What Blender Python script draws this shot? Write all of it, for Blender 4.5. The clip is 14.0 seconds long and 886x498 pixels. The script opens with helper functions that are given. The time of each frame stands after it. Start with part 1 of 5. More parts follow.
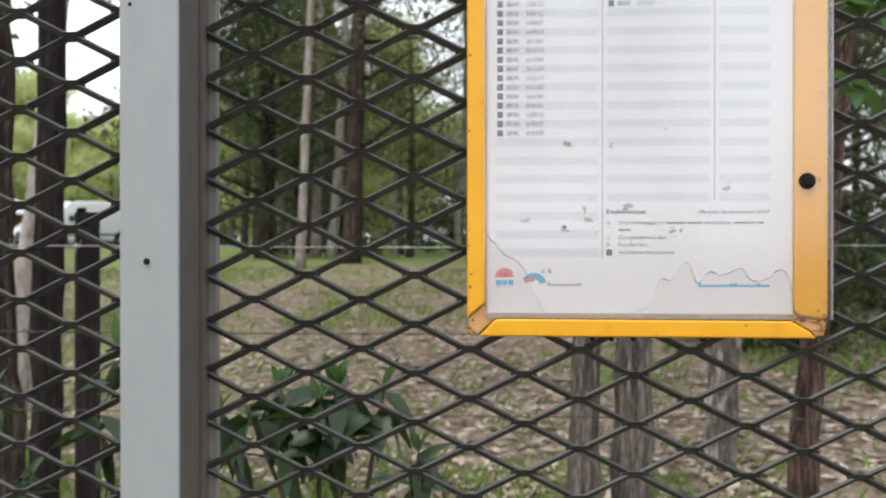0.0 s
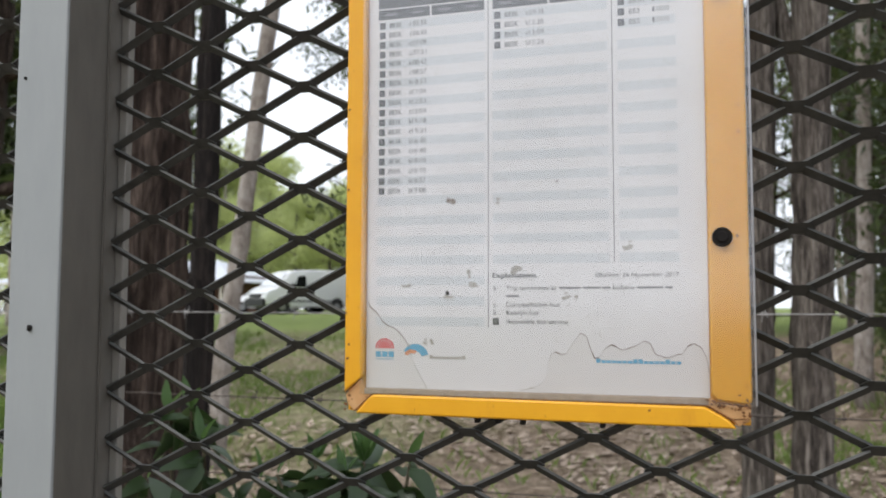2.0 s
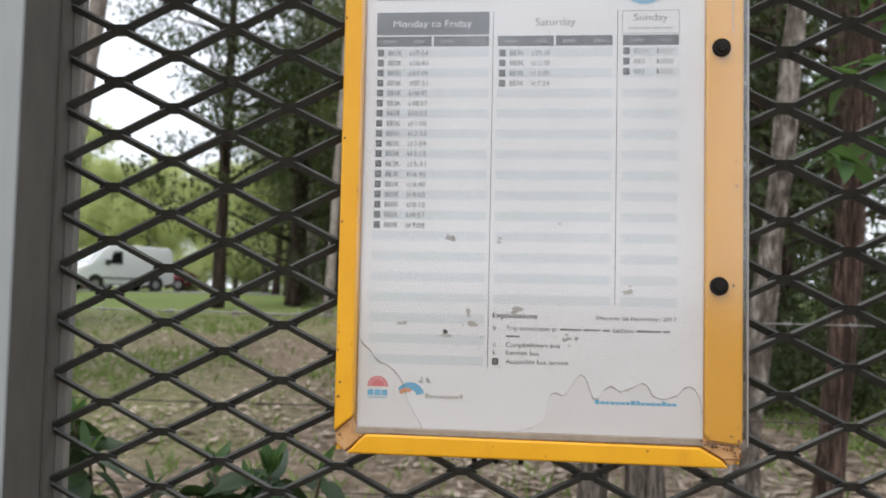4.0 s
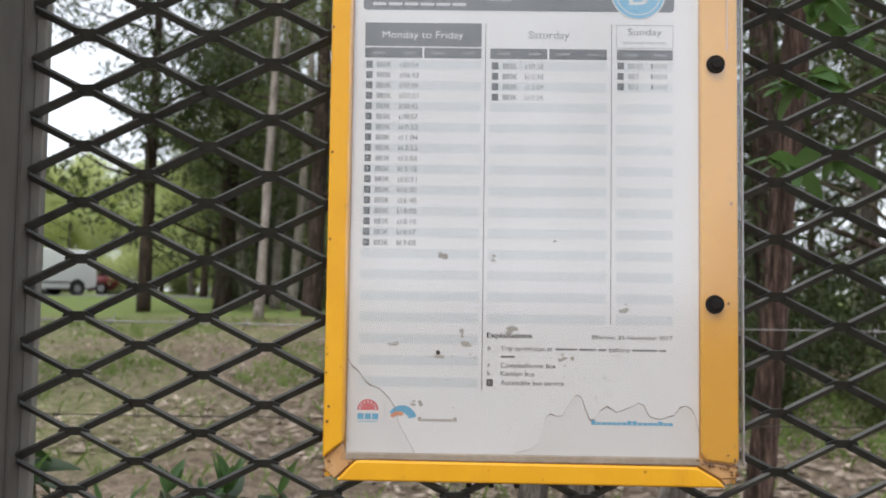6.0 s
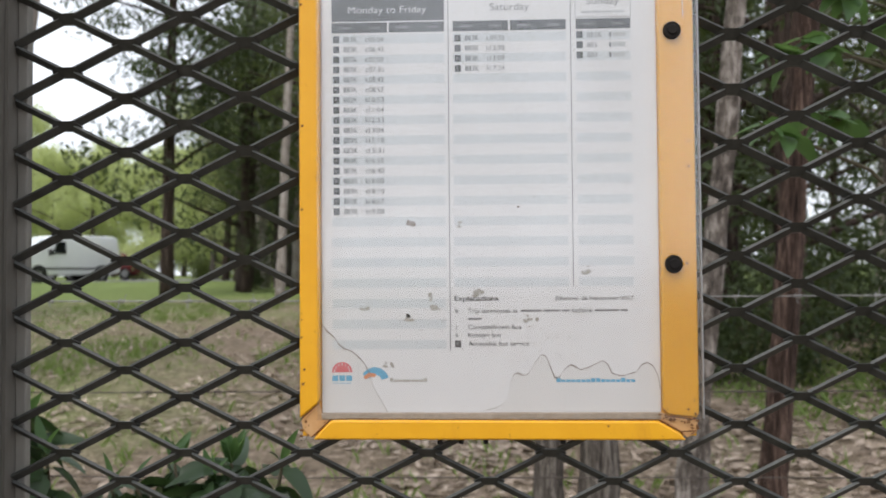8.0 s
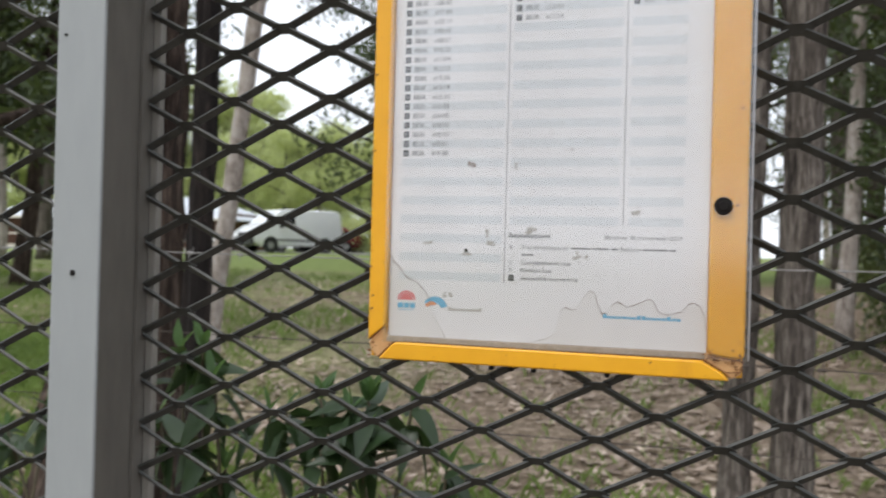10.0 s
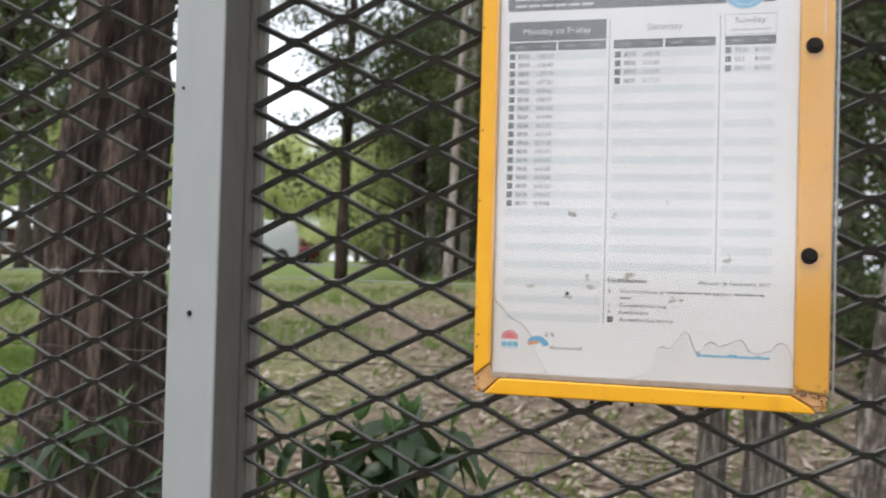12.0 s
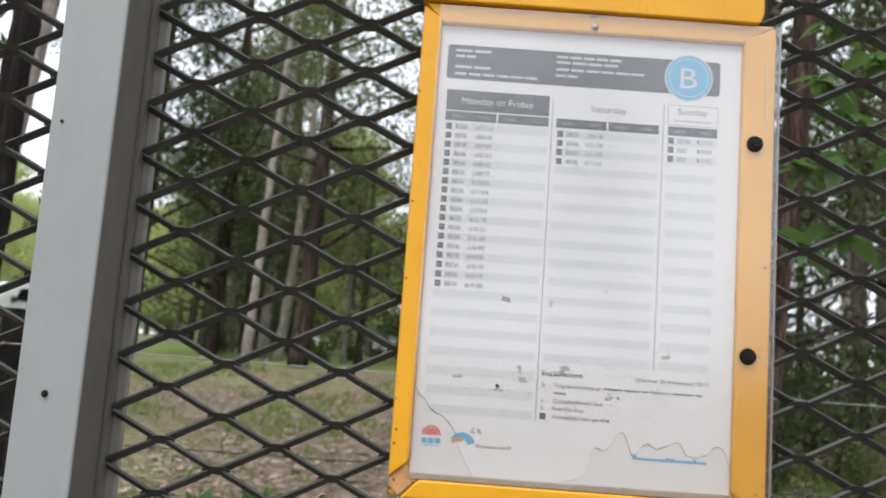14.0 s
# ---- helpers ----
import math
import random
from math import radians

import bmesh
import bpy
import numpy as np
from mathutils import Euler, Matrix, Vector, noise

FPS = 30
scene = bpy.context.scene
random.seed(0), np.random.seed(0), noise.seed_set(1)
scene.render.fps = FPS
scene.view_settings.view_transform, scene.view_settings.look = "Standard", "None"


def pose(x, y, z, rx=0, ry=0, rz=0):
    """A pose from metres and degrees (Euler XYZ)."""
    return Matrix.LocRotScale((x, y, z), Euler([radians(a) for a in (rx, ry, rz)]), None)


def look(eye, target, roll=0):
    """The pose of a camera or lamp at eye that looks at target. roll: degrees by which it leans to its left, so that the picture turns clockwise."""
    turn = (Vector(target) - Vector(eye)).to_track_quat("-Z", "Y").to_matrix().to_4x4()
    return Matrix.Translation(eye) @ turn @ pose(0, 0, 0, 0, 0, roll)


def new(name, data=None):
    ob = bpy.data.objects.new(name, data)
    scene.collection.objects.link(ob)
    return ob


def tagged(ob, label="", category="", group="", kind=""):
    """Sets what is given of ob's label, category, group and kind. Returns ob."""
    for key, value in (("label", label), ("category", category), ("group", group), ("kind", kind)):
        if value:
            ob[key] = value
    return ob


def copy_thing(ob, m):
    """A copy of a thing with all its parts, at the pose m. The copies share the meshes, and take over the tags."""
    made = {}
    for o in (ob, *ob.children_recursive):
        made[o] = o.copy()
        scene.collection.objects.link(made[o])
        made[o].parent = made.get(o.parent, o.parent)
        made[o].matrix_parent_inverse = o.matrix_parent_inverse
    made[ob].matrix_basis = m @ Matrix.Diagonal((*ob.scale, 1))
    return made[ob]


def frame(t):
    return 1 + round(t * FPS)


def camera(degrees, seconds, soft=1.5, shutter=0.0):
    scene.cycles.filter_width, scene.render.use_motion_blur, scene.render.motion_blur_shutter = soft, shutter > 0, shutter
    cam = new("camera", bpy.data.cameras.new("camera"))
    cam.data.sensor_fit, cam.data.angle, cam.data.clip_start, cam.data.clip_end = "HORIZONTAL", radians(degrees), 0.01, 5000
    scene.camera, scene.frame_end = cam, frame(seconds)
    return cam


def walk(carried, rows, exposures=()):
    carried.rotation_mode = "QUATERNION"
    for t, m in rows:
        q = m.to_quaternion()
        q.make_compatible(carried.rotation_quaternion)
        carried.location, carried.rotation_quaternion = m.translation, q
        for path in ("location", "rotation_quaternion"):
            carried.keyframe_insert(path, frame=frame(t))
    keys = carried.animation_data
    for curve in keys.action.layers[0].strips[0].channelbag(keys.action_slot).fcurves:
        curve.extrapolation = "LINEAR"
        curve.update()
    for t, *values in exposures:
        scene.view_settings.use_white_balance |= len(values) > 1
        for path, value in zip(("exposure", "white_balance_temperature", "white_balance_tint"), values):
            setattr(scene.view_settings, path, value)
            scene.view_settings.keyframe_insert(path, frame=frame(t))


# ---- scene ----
cam = camera(54.66, 14.0, soft=1.8, shutter=0.25)
# a phone lens held close: a small aperture, focused on the notice
cam.data.dof.use_dof, cam.data.dof.focus_distance, cam.data.dof.aperture_fstop = True, 0.55, 15.0
# seconds, eye x, y, z in metres, turn about x, y, z in degrees
ROWS = [
    (0.0, 0.0037, -0.5900, 1.5095, 89.730, 0.014, 3.184),
    (0.5, 0.0501, -0.5829, 1.5008, 93.755, -0.162, 0.870),
    (1.0, 0.1726, -0.5236, 1.5119, 95.231, -2.108, 5.693),
    (1.5, 0.2172, -0.5028, 1.4936, 94.905, -1.798, 13.869),
    (2.0, 0.2067, -0.5038, 1.5104, 94.169, -0.165, 16.993),
    (2.5, 0.1589, -0.5102, 1.5322, 93.694, -0.574, 13.121),
    (3.0, 0.1069, -0.5245, 1.5444, 93.095, -0.711, 6.899),
    (3.5, 0.1104, -0.5285, 1.5403, 92.892, -1.153, 5.413),
    (3.7, 0.1076, -0.5245, 1.5417, 93.034, -1.163, 5.533),
    (5.8, 0.0669, -0.5093, 1.5523, 93.148, -1.110, 1.194),
    (6.0, 0.0636, -0.5065, 1.5543, 93.231, -0.829, 0.776),
    (6.5, 0.0847, -0.5077, 1.5552, 93.136, 0.172, 0.637),
    (7.0, 0.1179, -0.5160, 1.5507, 93.230, 0.441, 2.124),
    (7.2, 0.1163, -0.5180, 1.5498, 92.972, 0.541, 2.306),
    (9.3, 0.0676, -0.5573, 1.5427, 91.085, 0.043, 2.065),
    (9.5, 0.1082, -0.5633, 1.5516, 91.323, -0.697, 5.853),
    (10.0, 0.1984, -0.5480, 1.5189, 90.333, -1.497, 16.178),
    (10.5, 0.2006, -0.5757, 1.5124, 88.872, -0.916, 21.461),
    (11.0, 0.1434, -0.5929, 1.5164, 88.347, -0.911, 21.354),
    (11.5, 0.1136, -0.6171, 1.5252, 88.991, -1.014, 18.510),
    (12.0, 0.1080, -0.6197, 1.5395, 91.099, -1.549, 13.207),
    (12.5, 0.1211, -0.5968, 1.5556, 93.351, -1.665, 7.864),
    (13.0, 0.1354, -0.5889, 1.5638, 94.032, -1.892, 5.050),
    (13.5, 0.0899, -0.6130, 1.5610, 93.820, -3.260, 2.783),
    (14.0, 0.0157, -0.5654, 1.5377, 97.209, -4.113, -0.168),
]
walk(cam, [(t, pose(x, y, z, rx, ry, rz)) for t, x, y, z, rx, ry, rz in ROWS], exposures=[(0.0, 0.88), (0.7, 0.8), (1.5, 0.62), (2.0, 0.58), (3.0, 0.6), (6.5, 0.66), (10.0, 0.64), (10.6, 0.68), (11.5, 0.86), (12.5, 0.74), (13.5, 0.58), (14.0, 0.78)])

# ---- world and sun: a bright overcast day ----
world = bpy.data.worlds.new("overcast_sky")
scene.world = world
world.use_nodes = True
wn, wl = world.node_tree.nodes, world.node_tree.links
sky = wn.new("ShaderNodeTexSky")
sky.sky_type, sky.sun_disc = "NISHITA", False
sky.sun_elevation, sky.sun_rotation = radians(58), radians(205)
sky.dust_density, sky.ozone_density = 4.0, 1.0
cloud = wn.new("ShaderNodeMixRGB")
cloud.inputs["Fac"].default_value = 0.8
cloud.inputs["Color2"].default_value = (9.4, 9.85, 10.7, 1)
wl.new(sky.outputs["Color"], cloud.inputs["Color1"])
wl.new(cloud.outputs["Color"], wn["Background"].inputs["Color"])
wn["Background"].inputs["Strength"].default_value = 0.1
sun = new("sun", bpy.data.lights.new("sun", "SUN"))
sun.data.energy, sun.data.angle, sun.data.color = 1.0, radians(20), (1.0, 0.985, 0.955)
sun.matrix_world = look((-4, -8, 14), (0, 0, 0))


# ---- materials ----
class Nodes:
    """A small builder for one procedural material."""

    def __init__(self, name, rough=0.6, metal=0.0, spec=0.5):
        self.mat = bpy.data.materials.new(name)
        self.mat.use_nodes = True
        self.n, self.l = self.mat.node_tree.nodes, self.mat.node_tree.links
        self.bsdf = self.n["Principled BSDF"]
        self.bsdf.inputs["Roughness"].default_value = rough
        self.bsdf.inputs["Metallic"].default_value = metal
        self.bsdf.inputs["Specular IOR Level"].default_value = spec
        self.coord = self.n.new("ShaderNodeTexCoord")

    def mapped(self, scale=(1, 1, 1)):
        m = self.n.new("ShaderNodeMapping")
        m.inputs["Scale"].default_value = scale
        self.l.new(self.coord.outputs["Object"], m.inputs["Vector"])
        return m.outputs["Vector"]

    def noise(self, size, detail=5, rough=0.6, scale=(1, 1, 1)):
        t = self.n.new("ShaderNodeTexNoise")
        t.inputs["Scale"].default_value = size
        t.inputs["Detail"].default_value = detail
        t.inputs["Roughness"].default_value = rough
        self.l.new(self.mapped(scale), t.inputs["Vector"])
        return t.outputs["Fac"]

    def ramp(self, fac, *stops):
        r = self.n.new("ShaderNodeValToRGB")
        el = r.color_ramp.elements
        while len(el) < len(stops):
            el.new(0.5)
        for e, (p, c) in zip(el, stops):
            e.position, e.color = p, (*c, 1) if len(c) == 3 else c
        self.l.new(fac, r.inputs["Fac"])
        return r.outputs["Color"]

    def mix(self, fac, a, b, kind="MIX"):
        m = self.n.new("ShaderNodeMixRGB")
        m.blend_type = kind
        for key, v in (("Fac", fac), ("Color1", a), ("Color2", b)):
            if isinstance(v, (int, float)):
                m.inputs[key].default_value = v
            elif isinstance(v, tuple):
                m.inputs[key].default_value = (*v, 1)
            else:
                self.l.new(v, m.inputs[key])
        return m.outputs["Color"]

    def color(self, c):
        if isinstance(c, tuple):
            self.bsdf.inputs["Base Color"].default_value = (*c, 1)
        else:
            self.l.new(c, self.bsdf.inputs["Base Color"])
        return self

    def rough(self, c):
        self.l.new(c, self.bsdf.inputs["Roughness"])
        return self

    def bump(self, fac, strength=0.3, distance=0.01):
        b = self.n.new("ShaderNodeBump")
        b.inputs["Strength"].default_value, b.inputs["Distance"].default_value = strength, distance
        self.l.new(fac, b.inputs["Height"])
        self.l.new(b.outputs["Normal"], self.bsdf.inputs["Normal"])
        return self

    def random(self):
        return self.n.new("ShaderNodeObjectInfo").outputs["Random"]

    def island(self):
        return self.n.new("ShaderNodeNewGeometry").outputs["Random Per Island"]


def speckled(name, a, b, size=40, rough=0.6, metal=0.0, bump=0.15, dist=0.001, stretch=(1, 1, 1), spec=0.5):
    m = Nodes(name, rough, metal, spec)
    f = m.noise(size, 6, 0.65, stretch)
    g = m.noise(size * 0.13, 3, 0.5, stretch)
    m.color(m.mix(0.35, m.ramp(f, (0.3, a), (0.7, b)), m.ramp(g, (0.35, a), (0.65, b))))
    m.bump(f, bump, dist)
    return m.mat


def paint_yellow():
    m = Nodes("yellow_powder_coat", 0.34)
    base = m.ramp(m.noise(26, 4), (0.3, (0.70, 0.335, 0.008)), (0.75, (0.77, 0.385, 0.014)))
    chip = m.ramp(m.noise(210, 3, 0.7), (0.68, (0, 0, 0)), (0.72, (1, 1, 1)))
    grime = m.ramp(m.noise(34, 6, 0.75, (1, 1, 0.22)), (0.56, (0, 0, 0)), (0.74, (0.5, 0.5, 0.5)))
    base = m.mix(grime, base, (0.50, 0.215, 0.018))
    m.color(m.mix(chip, base, (0.25, 0.10, 0.02)))
    m.bump(m.noise(500, 2), 0.06, 0.0005)
    return m.mat


def leaf_material(name, dark, light, trans=0.35, rough=0.45):
    m = Nodes(name, rough, 0.0, 0.4)
    c = m.ramp(m.island(), (0.0, dark), (0.6, tuple((p + q) / 2 for p, q in zip(dark, light))), (1.0, light))
    c = m.mix(0.3, c, m.ramp(m.noise(1.3, 3), (0.35, dark), (0.65, light)))
    m.color(c)
    t = m.n.new("ShaderNodeBsdfTranslucent")
    m.l.new(m.mix(0.5, c, (light[0] * 1.5, light[1] * 1.5, light[2] * 0.9)), t.inputs["Color"])
    mix = m.n.new("ShaderNodeMixShader")
    mix.inputs["Fac"].default_value = trans
    m.l.new(m.bsdf.outputs[0], mix.inputs[1])
    m.l.new(t.outputs[0], mix.inputs[2])
    m.l.new(mix.outputs[0], m.n["Material Output"].inputs["Surface"])
    return m.mat


def bark_material(name, dark, mid, pale, grain=22, stretch=0.07, depth=0.02):
    """Fibrous bark: long vertical furrows, with stains at a larger size."""
    m = Nodes(name, 0.9, 0.0, 0.2)
    f = m.noise(grain, 8, 0.7, (1, 1, stretch))
    g = m.noise(grain * 3.1, 5, 0.7, (1, 1, stretch * 1.6))
    big = m.noise(2.2, 3, 0.6, (1, 1, 0.4))
    furrow = m.mix(0.45, f, g)
    c = m.ramp(furrow, (0.40, dark), (0.5, mid), (0.60, pale))
    m.color(m.mix(m.ramp(big, (0.42, (0, 0, 0)), (0.7, (0.6, 0.6, 0.6))), c, mid, "MIX"))
    m.bump(furrow, 0.9, depth)
    return m.mat


def cover_material():
    """Clear acrylic: lets the sheet through and mirrors the sky by its Fresnel gloss."""
    m = Nodes("clear_acrylic", 0.06)
    clear = m.n.new("ShaderNodeBsdfTransparent")
    clear.inputs["Color"].default_value = (0.95, 0.95, 0.95, 1)
    gloss = m.n.new("ShaderNodeBsdfGlossy")
    gloss.inputs["Roughness"].default_value = 0.13
    facing = m.n.new("ShaderNodeLayerWeight")
    grazing = m.n.new("ShaderNodeMath")
    grazing.operation = "POWER"
    m.l.new(facing.outputs["Facing"], grazing.inputs[0])
    grazing.inputs[1].default_value = 5.0
    fres = m.n.new("ShaderNodeMath")
    fres.operation = "MULTIPLY_ADD"
    m.l.new(grazing.outputs[0], fres.inputs[0])
    fres.inputs[1].default_value, fres.inputs[2].default_value = 0.8, 0.19
    mix = m.n.new("ShaderNodeMixShader")
    m.l.new(fres.outputs[0], mix.inputs["Fac"])
    m.l.new(clear.outputs[0], mix.inputs[1])
    m.l.new(gloss.outputs[0], mix.inputs[2])
    m.l.new(mix.outputs[0], m.n["Material Output"].inputs["Surface"])
    return m.mat


def ground_material():
    m = Nodes("leaf_littered_grass", 0.95, 0.0, 0.15)
    patch = m.noise(0.42, 5, 0.62)
    fine = m.noise(9, 8, 0.75)
    grain = m.noise(55, 5, 0.75)
    litter = m.ramp(m.mix(0.5, fine, grain), (0.38, (0.046, 0.035, 0.024)), (0.5, (0.195, 0.148, 0.104)), (0.62, (0.52, 0.42, 0.33)))
    grass = m.ramp(m.mix(0.5, fine, grain), (0.36, (0.072, 0.102, 0.026)), (0.62, (0.29, 0.36, 0.12)))
    far = m.n.new("ShaderNodeSeparateXYZ")
    m.l.new(m.coord.outputs["Object"], far.inputs[0])
    # lawn beyond the bare strip under the trees
    edge = m.n.new("ShaderNodeMath")
    edge.operation = "MULTIPLY_ADD"
    m.l.new(patch, edge.inputs[0])
    edge.inputs[1].default_value = 5.0
    m.l.new(far.outputs["Y"], edge.inputs[2])
    lawn = m.ramp(m.n.new("ShaderNodeMath").outputs[0], (0, (0, 0, 0)), (1, (1, 1, 1)))
    scale = lawn.node.inputs["Fac"].links[0].from_node
    scale.operation = "MULTIPLY"
    m.l.new(edge.outputs[0], scale.inputs[0])
    scale.inputs[1].default_value = 1 / 60
    lawn.node.color_ramp.elements[0].position = 21.0 / 60
    lawn.node.color_ramp.elements[1].position = 23.5 / 60
    # greener towards the house
    side = m.n.new("ShaderNodeMath")
    side.operation = "MULTIPLY_ADD"
    m.l.new(far.outputs["X"], side.inputs[0])
    side.inputs[1].default_value = -0.041
    m.l.new(patch, side.inputs[2])
    mixf = m.ramp(side.outputs[0], (0.58, (0, 0, 0)), (0.86, (0.9, 0.9, 0.9)))
    c = m.mix(mixf, litter, m.mix(0.25, grass, litter))
    m.color(m.mix(lawn, c, grass))
    m.bump(m.mix(0.5, fine, grain), 0.8, 0.03)
    return m.mat


MESH = speckled("weathered_grey_steel", (0.028, 0.029, 0.0265), (0.070, 0.071, 0.066), 130, 0.52, 0.2, 0.2, 0.0006, (1, 1, 1), 0.45)
POST = speckled("pale_grey_paint", (0.265, 0.283, 0.284), (0.305, 0.322, 0.322), 60, 0.5, 0.0, 0.05, 0.0004, (1, 1, 0.25))
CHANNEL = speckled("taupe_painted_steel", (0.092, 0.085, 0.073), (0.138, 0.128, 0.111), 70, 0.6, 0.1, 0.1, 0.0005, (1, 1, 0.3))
CHANNEL_LIT = speckled("lit_taupe_steel", (0.17, 0.16, 0.14), (0.25, 0.235, 0.21), 70, 0.55, 0.1, 0.1, 0.0005, (1, 1, 0.3))
YELLOW = paint_yellow()
LIP = speckled("stained_lip", (0.27, 0.21, 0.15), (0.46, 0.39, 0.32), 120, 0.7)
TAB = speckled("faded_peach_paint", (0.42, 0.20, 0.06), (0.68, 0.42, 0.20), 60, 0.6, 0.0, 0.1, 0.0005)
RUST = speckled("rust", (0.10, 0.035, 0.012), (0.26, 0.12, 0.04), 300, 0.9, 0.0, 0.4, 0.001)
PAPER = speckled("white_paper", (0.705, 0.697, 0.702), (0.735, 0.726, 0.732), 18, 0.7, 0.0, 0.02, 0.0003)
INK = speckled("dark_ink", (0.045, 0.047, 0.052), (0.075, 0.077, 0.082), 220, 0.7, 0, 0.0)
INK_PALE = speckled("faded_ink", (0.145, 0.145, 0.153), (0.255, 0.255, 0.264), 260, 0.7, 0, 0.0)
INK_MID = speckled("grey_ink", (0.076, 0.076, 0.081), (0.128, 0.128, 0.132), 240, 0.7, 0, 0.0)
TINT = speckled("pale_blue_print", (0.590, 0.618, 0.640), (0.625, 0.645, 0.662), 60, 0.7, 0, 0.0)
TINT_GREY = speckled("pale_grey_print", (0.462, 0.469, 0.484), (0.507, 0.514, 0.521), 60, 0.7, 0, 0.0)
BLUE = speckled("blue_print", (0.102, 0.357, 0.561), (0.136, 0.408, 0.595), 120, 0.7, 0, 0.0)
RED_INK = speckled("red_print", (0.595, 0.085, 0.111), (0.663, 0.170, 0.187), 160, 0.7, 0, 0.0)
ORANGE_INK = speckled("orange_print", (0.637, 0.255, 0.136), (0.680, 0.306, 0.170), 160, 0.7, 0, 0.0)
WHITE_INK = speckled("white_print", (0.566, 0.574, 0.581), (0.596, 0.596, 0.596), 160, 0.7, 0, 0.0)
STAIN = speckled("water_stain", (0.313, 0.291, 0.253), (0.462, 0.440, 0.410), 90, 0.8, 0, 0.0)
STAIN_PALE = speckled("faint_water_stain", (0.665, 0.652, 0.645), (0.700, 0.686, 0.682), 45, 0.8, 0, 0.0)
STAIN_LINE = speckled("dried_stain_edge", (0.149, 0.112, 0.089), (0.328, 0.276, 0.246), 300, 0.8, 0, 0.0)
RUBBER = speckled("black_plastic", (0.008, 0.007, 0.007), (0.02, 0.017, 0.015), 200, 0.7, 0, 0.1, 0.0005, (1, 1, 1), 0.15)
ACRYLIC = cover_material()
STEEL = speckled("dull_steel", (0.32, 0.32, 0.33), (0.45, 0.45, 0.46), 200, 0.4, 0.8, 0.1, 0.0005)
WIRE = speckled("galvanised_wire", (0.12, 0.115, 0.11), (0.40, 0.39, 0.38), 60, 0.6, 0.2, 0.1, 0.0005)
WIRE_DARK = speckled("rusted_wire", (0.05, 0.04, 0.035), (0.11, 0.09, 0.075), 90, 0.8, 0.3, 0.1, 0.0005)
BARK_BROWN = bark_material("stringy_brown_bark", (0.007, 0.005, 0.004), (0.042, 0.029, 0.023), (0.150, 0.112, 0.090))
BARK_GREY = bark_material("grey_fibrous_bark", (0.016, 0.013, 0.011), (0.095, 0.080, 0.068), (0.25, 0.22, 0.19), 34, 0.08)
BARK_RED = bark_material("reddish_furrowed_bark", (0.006, 0.004, 0.003), (0.048, 0.029, 0.022), (0.19, 0.128, 0.102), 44, 0.05)
BARK_BLACK = bark_material("charred_dark_bark", (0.004, 0.003, 0.003), (0.014, 0.011, 0.010), (0.038, 0.029, 0.025), 26, 0.08)
BARK_PALE = bark_material("smooth_pale_bark", (0.14, 0.115, 0.098), (0.31, 0.27, 0.24), (0.46, 0.42, 0.385), 8, 0.3, 0.006)
BARK_PEEL = bark_material("peeling_grey_bark", (0.025, 0.020, 0.017), (0.13, 0.108, 0.092), (0.44, 0.39, 0.35), 11, 0.22, 0.016)
LEAF_GUM = leaf_material("gum_leaves", (0.040, 0.056, 0.019), (0.160, 0.190, 0.072), 0.4)
LEAF_DARK = leaf_material("casuarina_foliage", (0.018, 0.031, 0.011), (0.080, 0.108, 0.036), 0.3)
# light green leaves, with distant haze and bloom mixed into the colour
LEAF_HAZY = leaf_material("hazy_light_green_foliage", (0.31, 0.36, 0.17), (0.55, 0.59, 0.32), 0.5)
LEAF_SHRUB = leaf_material("glossy_shrub_leaves", (0.014, 0.030, 0.014), (0.062, 0.104, 0.036), 0.25, 0.36)
LEAF_VINE = leaf_material("soft_green_leaves", (0.045, 0.095, 0.036), (0.125, 0.215, 0.075), 0.4, 0.4)
LEAF_DEAD = leaf_material("dry_leaf_litter", (0.10, 0.062, 0.040), (0.66, 0.54, 0.44), 0.1, 0.7)
GRASS = leaf_material("grass_blades", (0.075, 0.125, 0.028), (0.24, 0.33, 0.095), 0.4, 0.6)
GROUND = ground_material()
STEM = speckled("shrub_stem", (0.05, 0.045, 0.025), (0.10, 0.08, 0.045), 120, 0.8)
VAN_WHITE = speckled("white_vehicle_paint", (0.76, 0.78, 0.80), (0.80, 0.81, 0.82), 3, 0.25, 0, 0.0)
CAR_RED = speckled("dark_red_vehicle_paint", (0.09, 0.010, 0.012), (0.13, 0.014, 0.016), 3, 0.25, 0, 0.0)
GLASS_DARK = speckled("dark_vehicle_glass", (0.008, 0.009, 0.010), (0.016, 0.017, 0.02), 3, 0.08, 0, 0.0)
TRIM_DARK = speckled("dark_vehicle_trim", (0.012, 0.012, 0.013), (0.03, 0.03, 0.032), 20, 0.6, 0, 0.0)
LAMP_SKY_PALE = speckled("headlamp_lens_and_painted_sky", (0.5, 0.52, 0.55), (0.7, 0.72, 0.74), 20, 0.1, 0, 0.0)
ROOF_TIN = speckled("pale_metal_roof", (0.52, 0.55, 0.60), (0.60, 0.63, 0.68), 2, 0.45, 0.1, 0.2, 0.01)
BRICK = speckled("dark_brown_brick", (0.085, 0.040, 0.026), (0.15, 0.075, 0.05), 9, 0.9, 0, 0.2, 0.01)
CREAM = speckled("cream_painted_timber", (0.60, 0.55, 0.45), (0.68, 0.63, 0.53), 10, 0.6, 0, 0.05)
ASPHALT = speckled("worn_asphalt", (0.16, 0.16, 0.16), (0.26, 0.255, 0.25), 12, 0.9, 0, 0.2, 0.01)


